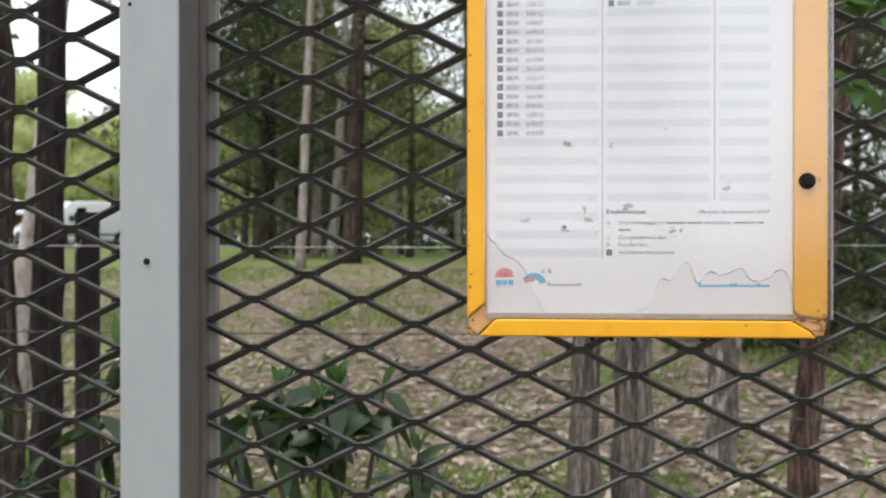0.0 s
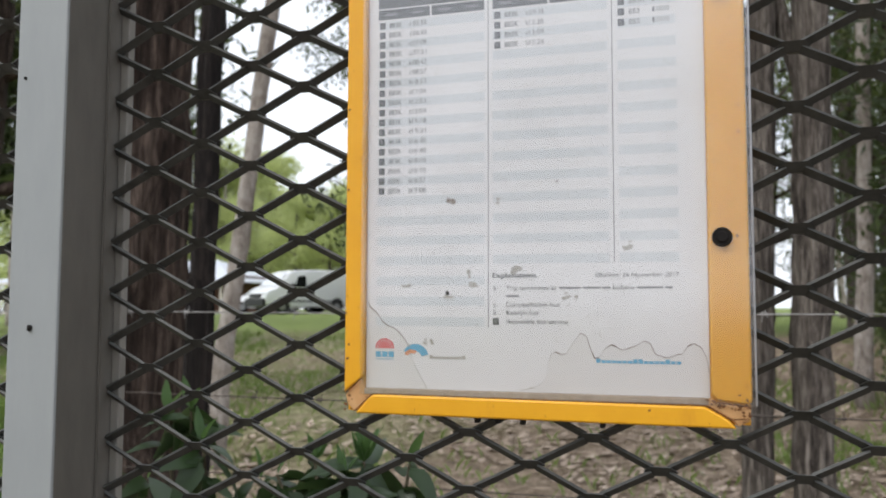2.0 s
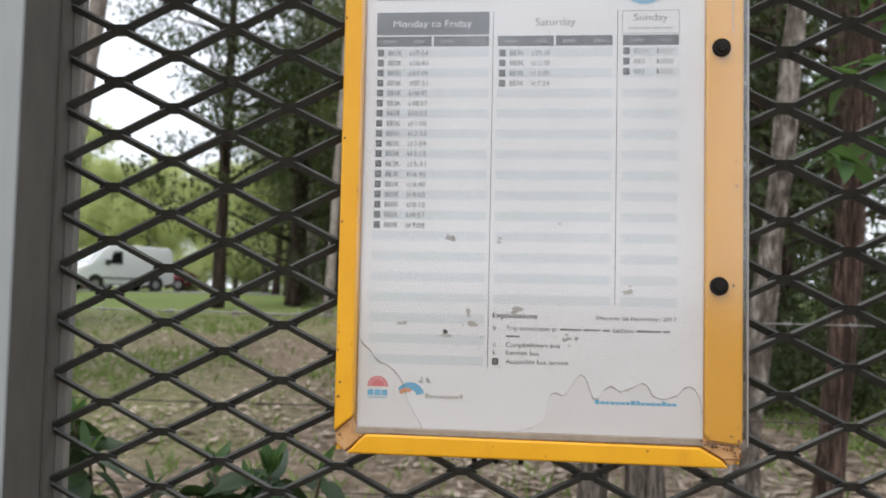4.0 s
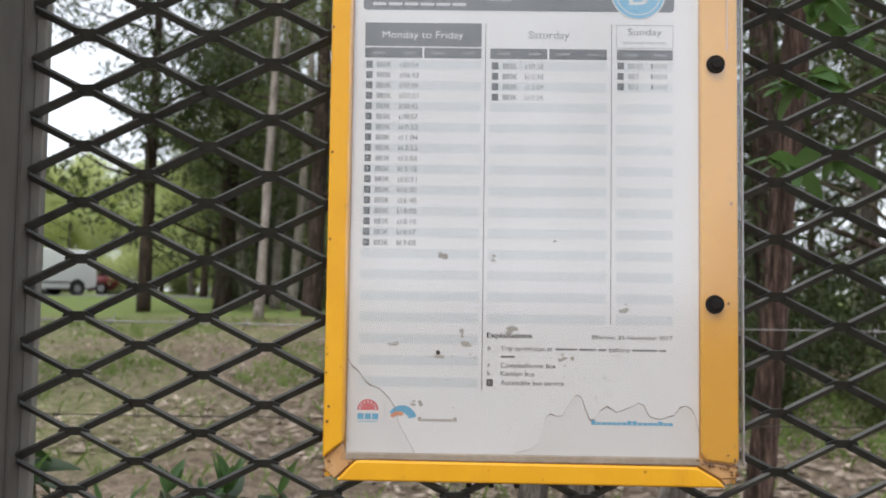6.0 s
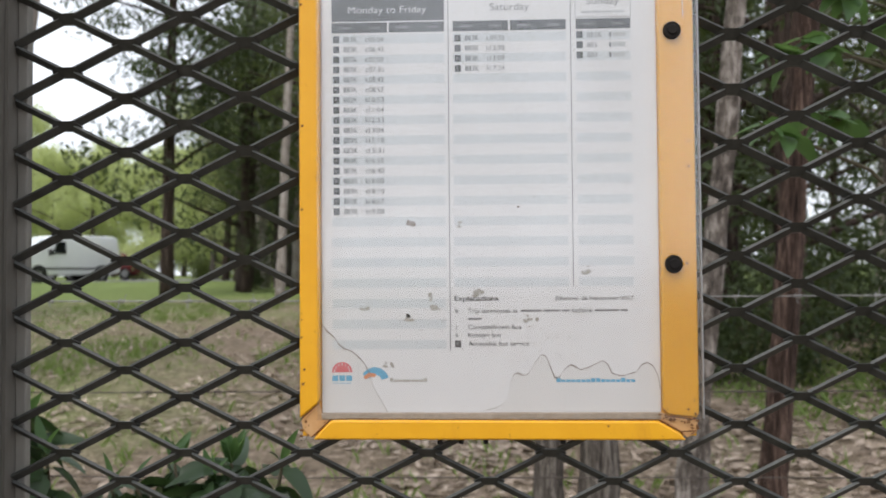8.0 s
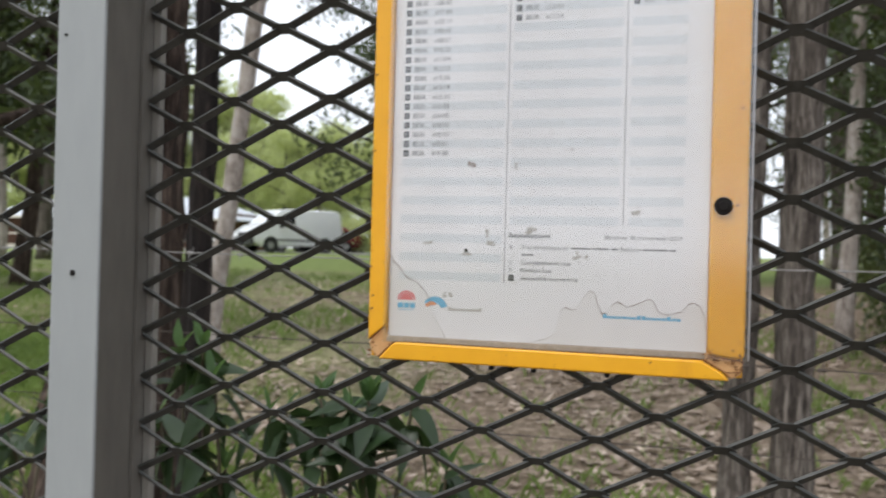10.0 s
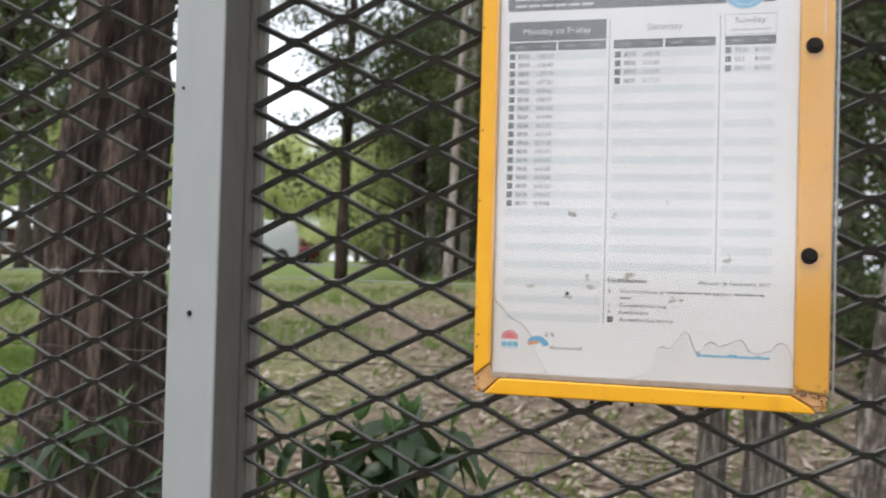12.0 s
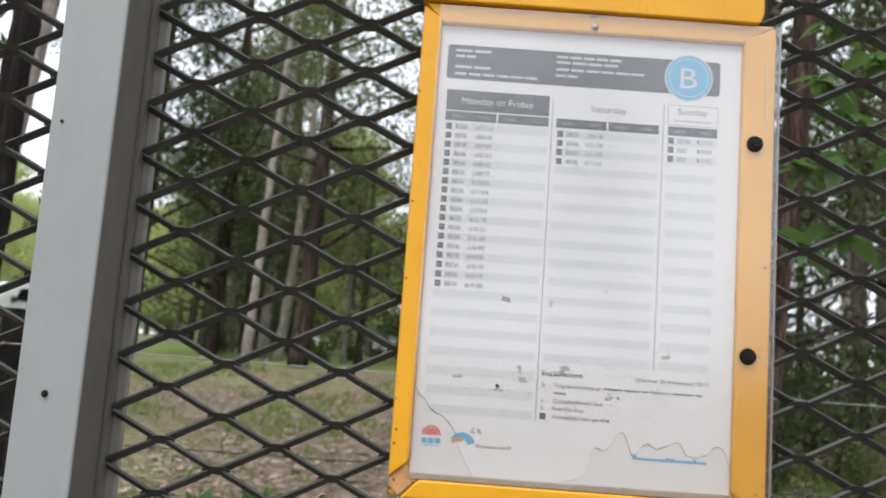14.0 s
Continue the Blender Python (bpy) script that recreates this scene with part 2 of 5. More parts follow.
# ---- mesh helpers ----
def thing(name, label, category, at=(0, 0, 0), group="", kind=""):
    ob = new(name)
    ob.empty_display_size = 0.1
    ob.location = at
    return tagged(ob, label, category, group, kind)


def part(name, bm, material, parent=None, label="", smooth=False):
    me = bpy.data.meshes.new(name)
    bm.to_mesh(me)
    bm.free()
    me.materials.append(material)
    if smooth:
        me.shade_smooth()
    ob = new(name, me)
    if parent is not None:
        ob.parent = parent
    return tagged(ob, label)


def box(bm, lo, hi, bevel=0.0):
    r = bmesh.ops.create_cube(bm, size=1)
    for v in r["verts"]:
        v.co = Vector([lo[i] + (v.co[i] + 0.5) * (hi[i] - lo[i]) for i in range(3)])
    if bevel:
        edges = list({e for v in r["verts"] for e in v.link_edges})
        bmesh.ops.bevel(bm, geom=edges, offset=bevel, segments=2, affect="EDGES", profile=0.5)
    return bm


def boxed(lo, hi, bevel=0.0):
    return box(bmesh.new(), lo, hi, bevel)


def tube(bm, pts, radii, seg=8, rough=0.0, seed=0, cap=True, ridge=0.0):
    """A round tapering stem along pts; rough makes it uneven."""
    rings, rnd = [], random.Random(seed)
    off = rnd.random() * 50
    for i, p in enumerate(pts):
        p = Vector(p)
        d = (Vector(pts[min(i + 1, len(pts) - 1)]) - Vector(pts[max(i - 1, 0)])).normalized()
        a = d.orthogonal().normalized() if abs(d.z) < 0.9 else Vector((1, 0, 0)) - d * d.x
        a.normalize()
        b = d.cross(a)
        ring = []
        for k in range(seg):
            th = 2 * math.pi * k / seg
            n = Vector((math.cos(th), math.sin(th), 0))
            r = radii[i] * (1 + rough * noise.noise((n.x * 2.2 + off, n.y * 2.2, p.z * 1.5 / max(radii[0] * 8, 0.05))))
            if ridge:
                r += radii[i] * ridge * (0.5 - 2.2 * abs(noise.noise((n.x * 7 + off, n.y * 7, p.z * 0.9))))
            ring.append(bm.verts.new(p + (a * n.x + b * n.y) * r))
        rings.append(ring)
    for lo, hi in zip(rings, rings[1:]):
        for k in range(seg):
            bm.faces.new((lo[k], lo[(k + 1) % seg], hi[(k + 1) % seg], hi[k]))
    if cap:
        bm.faces.new(rings[0][::-1])
        bm.faces.new(rings[-1])
    return bm


def prism(bm, outline, y0, y1):
    """An outline in x, z drawn from y0 to y1."""
    a = [bm.verts.new((x, y0, z)) for x, z in outline]
    b = [bm.verts.new((x, y1, z)) for x, z in outline]
    bm.faces.new(a)
    bm.faces.new(b[::-1])
    n = len(a)
    for i in range(n):
        bm.faces.new((a[i], b[i], b[(i + 1) % n], a[(i + 1) % n]))
    bmesh.ops.recalc_face_normals(bm, faces=bm.faces[:])
    return bm


def mesh_of(name, verts, faces, material, parent=None, label=""):
    me = bpy.data.meshes.new(name)
    me.from_pydata(verts, [], faces)
    me.materials.append(material)
    ob = new(name, me)
    if parent is not None:
        ob.parent = parent
    return tagged(ob, label)


def ground_z(x, y):
    """The bank rises gently away from the stop."""
    z = float(np.interp(y, GROUND_Y, GROUND_Z))
    near = max(0.0, 1 - abs(y - 7) / 22)
    return z + near * (0.07 * noise.noise((x * 0.35, y * 0.35, 0.3)) + 0.02 * noise.noise((x * 1.7, y * 1.7, 4.1))) - 0.006 * min(0, x + 16) * -1 * (1 if y > 20 else 0)


GROUND_Y = [-400, -2.0, 0.3, 3, 6, 10, 18, 22, 37, 60, 150, 900]
GROUND_Z = [-0.02, 0.0, 0.02, 0.27, 0.46, 0.68, 0.98, 1.06, 1.40, 1.65, 2.2, 3.0]


# ---- ground: one sheet to the horizon ----
def build_ground():
    xs = sorted(set([-900, -300, -120, -80, -60] + [round(-50 + i * 2.0, 2) for i in range(46)] + [round(-9 + i * 0.3, 2) for i in range(54)] + [60, 90, 150, 300, 900]))
    ys = sorted(set([-400, -60, -10, -3, -1] + [round(i * 0.3, 2) for i in range(60)] + [18 + i * 1.5 for i in range(40)] + [90, 120, 150, 300, 900]))
    verts = [(x, y, ground_z(x, y)) for y in ys for x in xs]
    w = len(xs)
    faces = [(j * w + i, j * w + i + 1, (j + 1) * w + i + 1, (j + 1) * w + i) for j in range(len(ys) - 1) for i in range(w - 1)]
    ob = mesh_of("ground", verts, faces, GROUND)
    ob.data.shade_smooth()
    tagged(ob, "sloping ground of patchy grass and brown leaf litter", "ground", kind="structure")


build_ground()


# ---- the stop: posts and expanded mesh panels ----
POST_TOP, POST_FOOT = 2.25, 0.0
LWD, SWD = 0.0766, 0.0346


def build_post(x0, x1, screws, label):
    post = thing("shelter_post", label, "post", ((x0 + x1) / 2, -0.018, POST_FOOT), "shelter posts")
    w = (x1 - x0) / 2
    # shade on the sides put into the tube's taupe; the pale strip is added
    part("tube", boxed((-w + 0.0004, -0.0175, 0), (w - 0.0004, 0.041, POST_TOP), 0.0015), CHANNEL, post, "square tube, its taupe darkened for the shaded sides")
    part("lit_face_strip", boxed((-w, -0.02, 0.012), (w, -0.0172, POST_TOP), 0.001), POST, post, "added pale grey front strip, for the light on the post's face")
    part("base_plate", boxed((-0.06, -0.06, 0), (0.06, 0.06, 0.01), 0.002), STEEL, post)
    part("cap", boxed((-w - 0.001, -0.021, POST_TOP), (w + 0.001, 0.021, POST_TOP + 0.006), 0.002), RUBBER, post)
    for dx, z in screws:
        bm = bmesh.new()
        bmesh.ops.create_cone(bm, cap_ends=True, segments=14, radius1=0.0024 if z < 1.6 else 0.0012, radius2=0.0014 if z < 1.6 else 0.0008, depth=0.0016, matrix=pose(dx, -0.0205, z, 90))
        if z < 1.6:
            box(bm, (dx - 0.0004, -0.0222, z - 0.002), (dx + 0.0012, -0.0212, z + 0.002))
        part("screw", bm, RUBBER, post, "small dark screw head", True)
    return post


build_post(-0.2405, -0.2008, [(-0.0015, 1.4987), (-0.0125, 1.668)], "pale grey painted square steel post with a small screw")
build_post(0.3830, 0.4227, [(0.0, 1.4987)], "pale grey painted square steel post of the shelter")


def expanded_mesh(x0, x1, z0, z1, ox, oz):
    """Flattened diamonds: each half-row of strands zigzags between bonds; the strands are tilted ribbons."""
    verts, faces = [], []
    th, wd, bond = 0.0019, 0.0054, 0.0098

    def strand(a, b, up):
        # a flat ribbon from bond end a to bond end b, its upper edge leaning outwards
        tilt = -0.85
        base = len(verts)
        d = Vector((b[0] - a[0], 0, b[1] - a[1])).normalized()
        n = Vector((-d.z, 0, d.x))
        if n.z < 0:
            n = -n
        e1 = n * math.cos(tilt) + Vector((0, 1, 0)) * math.sin(tilt)
        e2 = n * -math.sin(tilt) + Vector((0, 1, 0)) * math.cos(tilt)
        for p in (a, b):
            c = Vector((p[0], 0.0125, p[1]))
            for s, t in ((-1, -1), (1, -1), (1, 1), (-1, 1)):
                verts.append(c + e1 * (s * wd / 2) + e2 * (t * th / 2))
        for k in range(4):
            faces.append((base + k, base + (k + 1) % 4, base + 4 + (k + 1) % 4, base + 4 + k))

    def knot(x, z):
        base = len(verts)
        h, t = 0.0038, 0.0016
        ring = [(-bond, 0.0), (-bond * 0.55, 0.75), (bond * 0.55, 0.75), (bond, 0.0), (bond * 0.55, -0.75), (-bond * 0.55, -0.75)]
        for y in (-t, t):
            for dx, k in ring:
                verts.append(Vector((x + dx, 0.0125 + y - k * 0.0034, z + k * h)))
        faces.append(tuple(range(base, base + 6)))
        faces.append(tuple(range(base + 11, base + 5, -1)))
        for k in range(6):
            faces.append((base + k, base + 6 + k, base + 6 + (k + 1) % 6, base + (k + 1) % 6))

    def clip(a, b):
        (ax, az), (bx, bz) = a, b
        if max(ax, bx) < x0 or min(ax, bx) > x1:
            return None
        out = []
        for (px, pz), (qx, qz) in ((a, b), (b, a)):
            if px < x0 or px > x1:
                lim = x0 if px < x0 else x1
                u = (lim - px) / (qx - px)
                px, pz = lim, pz + (qz - pz) * u
            out.append((px, pz))
        return out

    j0, j1 = math.floor((z0 - oz) / SWD), math.ceil((z1 - oz) / SWD)
    i0, i1 = math.floor((x0 - ox) / LWD) - 1, math.ceil((x1 - ox) / LWD) + 1
    for j in range(j0, j1):
        for i in range(i0, i1):
            for hx, hz in ((0, 0), (0.5, 0.5)):
                x, z = ox + (i + hx) * LWD, oz + (j + hz) * SWD
                if not z0 <= z <= z1:
                    continue
                if x0 - bond * 0.4 < x < x1 + bond * 0.4:
                    knot(min(max(x, x0 + bond * 0.3), x1 - bond * 0.3), z)
                for sx in (-1, 1):
                    a = (x + sx * bond * 0.45, z + 0.0013)
                    b = (x + sx * (LWD / 2 - bond * 0.45), z + SWD / 2 - 0.0013)
                    c = clip(a, b)
                    if c and abs(c[0][0] - c[1][0]) > 0.002:
                        strand(c[0], c[1], True)
    return verts, faces


def build_panel(x0, x1, ox, oz, label):
    z0, z1 = 0.35, 2.15
    panel = thing("mesh_panel", label, "mesh panel", ((x0 + x1) / 2, 0.0, z0), "mesh panels")
    inv = Matrix.Translation((-(x0 + x1) / 2, 0, -z0))
    verts, faces = expanded_mesh(x0 + 0.002, x1 - 0.002, z0 + 0.01, z1 - 0.01, ox, oz)
    ob = mesh_of("expanded_mesh", [inv @ v for v in verts], faces, MESH, panel)
    tagged(ob, kind="stuff")
    w = (x1 - x0) / 2
    for sx in (-1, 1):
        lo, hi = sorted((sx * w, sx * (w - 0.0072)))
        # paler copy of the frame's taupe: light on the angle put into its colour
        part("edge_channel", boxed((lo, 0.0165, 0), (hi, 0.0235, z1 - z0), 0.001), CHANNEL_LIT, panel, "taupe edge angle, painted paler for the light on it")
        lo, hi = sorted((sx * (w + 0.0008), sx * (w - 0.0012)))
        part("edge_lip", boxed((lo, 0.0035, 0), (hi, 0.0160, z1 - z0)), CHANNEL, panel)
    for z in (0, z1 - z0 - 0.02):
        part("rail", boxed((-w + 0.009, 0.004, z), (w - 0.009, 0.024, z + 0.02), 0.001), CHANNEL, panel)


build_panel(-0.2, 0.3823, -0.1645, 1.6438, "grey expanded metal mesh panel in a taupe frame, weathered")
build_panel(-0.86, -0.2412, -0.4890, 1.3306, "grey expanded metal mesh panel beside the timetable panel")
build_post(-0.9005, -0.8607, [(0.0, 1.4987)], "pale grey painted square steel post at the panel's far edge")


# ---- the yellow timetable case ----
BX0, BX1, BZ0, BZ1 = -0.0125, 0.2305, 1.4470, 1.7820
PX0, PX1, PZ0, PZ1 = 0.0005, 0.2085, 1.4622, 1.7655


def strip(outline, y0, y1, bevel=0.0012):
    bm = prism(bmesh.new(), outline, y0, y1)
    bmesh.ops.bevel(bm, geom=bm.edges[:], offset=bevel, segments=2, affect="EDGES", profile=0.5)
    return bm


def build_case():
    case = thing("timetable_case", "yellow metal timetable case with rusty corners on the mesh", "notice case", (0, 0, 0))
    part("back_plate", boxed((BX0 + 0.001, 0.0052, BZ0 + 0.001), (BX1 - 0.001, 0.0085, BZ1 - 0.001)), YELLOW, case)
    part("side_strip", strip([(BX0, BZ0 + 0.0125), (BX0 + 0.0012, BZ0 + 0.0135), (PX0 - 0.0008, BZ0 + 0.0225), (PX0 - 0.0003, BZ0 + 0.026), (PX0 - 0.0003, BZ1 - 0.013), (BX0, BZ1 - 0.004)], 0.0, 0.0052), YELLOW, case)
    part("side_strip", strip([(PX1 + 0.0003, BZ0 + 0.0185), (PX1 + 0.003, BZ0 + 0.0145), (BX1 - 0.0015, BZ0 + 0.0125), (BX1, BZ0 + 0.0150), (BX1, BZ1 - 0.004), (PX1 + 0.0003, BZ1 - 0.013)], 0.0004, 0.0052), YELLOW, case, "yellow strip with two black plugs")
    part("bottom_strip", strip([(BX0 + 0.0085, BZ0), (BX1 - 0.0085, BZ0 - 0.0005), (BX1 - 0.0125, BZ0 + 0.004), (PX1 - 0.003, PZ0 - 0.0042), (PX0 + 0.0075, PZ0 - 0.0034), (PX0 + 0.0045, PZ0 - 0.0055)], -0.0022, 0.0052), YELLOW, case)
    part("top_strip", strip([(BX0 + 0.001, BZ1 - 0.0025), (PX0 + 0.001, PZ1 + 0.0005), (PX1 - 0.001, PZ1 + 0.0005), (BX1 - 0.001, BZ1 - 0.0025)], 0.0004, 0.0052), YELLOW, case)
    part("top_hood", strip([(BX0 - 0.001, BZ1 - 0.0015), (BX1 - 0.013, BZ1 - 0.0030), (BX1 - 0.010, BZ1 + 0.004), (BX1 - 0.010, BZ1 + 0.016), (BX0, BZ1 + 0.016)], -0.004, 0.0085), YELLOW, case, "folded yellow lip along the top")
    # folded corner tabs, rusting along their edges
    part("corner_tab", strip([(BX0 + 0.0006, BZ0 + 0.0110), (BX0 + 0.0022, BZ0 + 0.0050), (BX0 + 0.0072, BZ0 + 0.0004), (PX0 + 0.0060, PZ0 - 0.0042), (PX0 + 0.0012, PZ0 - 0.0012), (PX0 - 0.0016, PZ0 + 0.0062)], 0.0010, 0.0052, 0.0008), TAB, case, "bent corner of faded peach-coloured paint")
    part("corner_tab", strip([(BX1 - 0.0075, BZ0 + 0.0004), (BX1 - 0.0016, BZ0 + 0.0035), (BX1 - 0.0008, BZ0 + 0.0105), (PX1 + 0.0030, BZ0 + 0.0130), (PX1 - 0.0006, PZ0 + 0.0008), (PX1 - 0.0020, PZ0 - 0.0035), (BX1 - 0.0118, BZ0 + 0.0046)], 0.0010, 0.0052, 0.0008), TAB, case, "bent corner of faded paint, rusting")
    for a, b in (((PX0 + 0.0060, PZ0 - 0.0030), (PX1 - 0.0030, PZ0 - 0.0037)), ((BX0 + 0.0010, BZ0 + 0.0124), (PX0 - 0.0012, BZ0 + 0.0215)), ((BX0 + 0.0072, BZ0 + 0.0012), (PX0 + 0.0058, PZ0 - 0.0036)), ((PX1 + 0.0030, BZ0 + 0.0138), (BX1 - 0.0010, BZ0 + 0.0116)), ((PX1 - 0.0022, PZ0 - 0.0038), (BX1 - 0.0105, BZ0 + 0.0040)), ((BX1 - 0.0105, BZ0 + 0.0046), (BX1 - 0.0020, BZ0 + 0.0050))):
        n = 30
        pts = [(a[0] + (b[0] - a[0]) * k / n, -0.0001, a[1] + (b[1] - a[1]) * k / n + 0.0004 * noise.noise((k * 0.7, a[0] * 90, 2))) for k in range(n + 1)]
        part("rust_seam", tube(bmesh.new(), pts, [0.00032 + 0.0003 * abs(noise.noise((k * 0.9, a[1] * 70, 5))) for k in range(n + 1)], 5), RUST, case, "dark rusted seam")
    rnd = random.Random(4)
    for cx, cz, n, sx, sz in ((BX1 - 0.006, BZ0 + 0.0105, 16, 0.007, 0.0022), (BX0 + 0.004, BZ0 + 0.0065, 8, 0.004, 0.003), (PX1 + 0.002, BZ0 + 0.0125, 8, 0.003, 0.0014), (BX1 - 0.003, BZ0 + 0.006, 6, 0.002, 0.004), (BX0 + 0.003, BZ0 + 0.03, 2, 0.002, 0.002), (BX1 - 0.0025, BZ0 + 0.014, 12, 0.0015, 0.005), (0.1056, BZ1 - 0.0045, 10, 0.004, 0.0006), (BX0 + 0.0012, BZ0 + 0.16, 9, 0.0006, 0.09)):
        bm = bmesh.new()
        for _ in range(n):
            x, z, r = cx + rnd.gauss(0, sx), cz + rnd.gauss(0, sz), rnd.uniform(0.0003, 0.0013)
            if not (BX0 + 0.001 < x < BX1 - 0.001 and BZ0 + 0.001 < z):
                continue
            k = rnd.randint(6, 9)
            ring = [bm.verts.new((x + r * rnd.uniform(0.5, 1.3) * math.cos(a * 2 * math.pi / k), 0.0, z + r * rnd.uniform(0.4, 1.0) * math.sin(a * 2 * math.pi / k))) for a in range(k)]
            f = bm.faces.new(ring)
        bmesh.ops.recalc_face_normals(bm, faces=bm.faces[:])
        res = bmesh.ops.extrude_face_region(bm, geom=bm.faces[:])
        for v in res["geom"]:
            if isinstance(v, bmesh.types.BMVert):
                v.co.y -= 0.00025
        part("rust_spot", bm, RUST, case, "brown rust spot")
    for x, z in ((-0.0095, 1.4895), (-0.0105, 1.640), (-0.0108, 1.588), (0.2245, 1.553), (0.2262, 1.612), (-0.0112, 1.716)):
        bm = bmesh.new()
        bmesh.ops.create_cone(bm, cap_ends=True, segments=9, radius1=0.0009, radius2=0.0006, depth=0.0004, matrix=pose(x, -0.0001, z, 90))
        part("paint_chip", bm, RUST, case, "small dark chip in the paint")
    for x, z in ((0.2172, 1.6953), (0.2163, 1.5525)):
        bm = bmesh.new()
        bmesh.ops.create_cone(bm, cap_ends=True, segments=28, radius1=0.0056, radius2=0.0050, depth=0.0022, matrix=pose(x, -0.0016, z, 90))
        bmesh.ops.create_cone(bm, cap_ends=True, segments=20, radius1=0.0034, radius2=0.0028, depth=0.0012, matrix=pose(x, -0.0032, z, 90))
        part("plug", bm, RUBBER, case, "round black plastic plug", False)
    bm = bmesh.new()
    bmesh.ops.create_cone(bm, cap_ends=True, segments=18, radius1=0.0026, radius2=0.0018, depth=0.0015, matrix=pose(0.1056, -0.0005, 1.7697, 90))
    box(bm, (0.1040, -0.0016, 1.7693), (0.1072, -0.0011, 1.7701))
    part("screw", bm, STEEL, case, "dull steel screw in the top strip", True)
    for x in (0.072, 0.085, 0.1, 0.147):
        part("clip", boxed((x, 0.002, BZ0 - 0.0035), (x + 0.003, 0.007, BZ0 + 0.001), 0.0004), RUBBER, case)
    # clear cover, a little larger than the case on its open side
    bm = bmesh.new()
    bm.faces.new([bm.verts.new((x, -0.0006, z)) for x, z in ((PX0 - 0.002, PZ0 - 0.0036), (BX1 + 0.0022, PZ0 - 0.0036), (BX1 + 0.0022, BZ1 - 0.0035), (PX0 - 0.002, BZ1 - 0.0035))])
    cover = part("clear_cover", bm, ACRYLIC, case, "scratched clear acrylic cover")
    cover.visible_shadow = False
    part("cover_edge", boxed((BX1 + 0.0016, -0.0016, PZ0 - 0.0030), (BX1 + 0.0026, 0.0010, BZ1 - 0.0035), 0.0003), STEEL, case, "pale scuffed edge of the clear cover")
    # a pale scratch wandering down the strip above the upper plug
    pts = [(0.2215 + 0.0022 * (1 - u) + 0.0006 * noise.noise((u * 9, 3, 1)), -0.0010, 1.7035 + 0.05 * (1 - u)) for u in [k / 40 for k in range(41)]]
    pts = [(x + 0.0022 * u, y, z) for (x, y, z), u in zip(pts, [k / 40 for k in range(41)])]
    part("scratch", tube(bmesh.new(), pts, [0.00022 + 0.0004 * abs(noise.noise((k * 0.8, 1, 7))) * (1 - k / 44) for k in range(41)], 4), WHITE_INK, case, "pale glue scratch")
    part("inner_lip", boxed((PX0 + 0.0005, 0.0006, PZ0 - 0.0034), (PX1 - 0.001, 0.0042, PZ0 + 0.0004), 0.0004), LIP, case, "stained tan inner lip")


build_case()


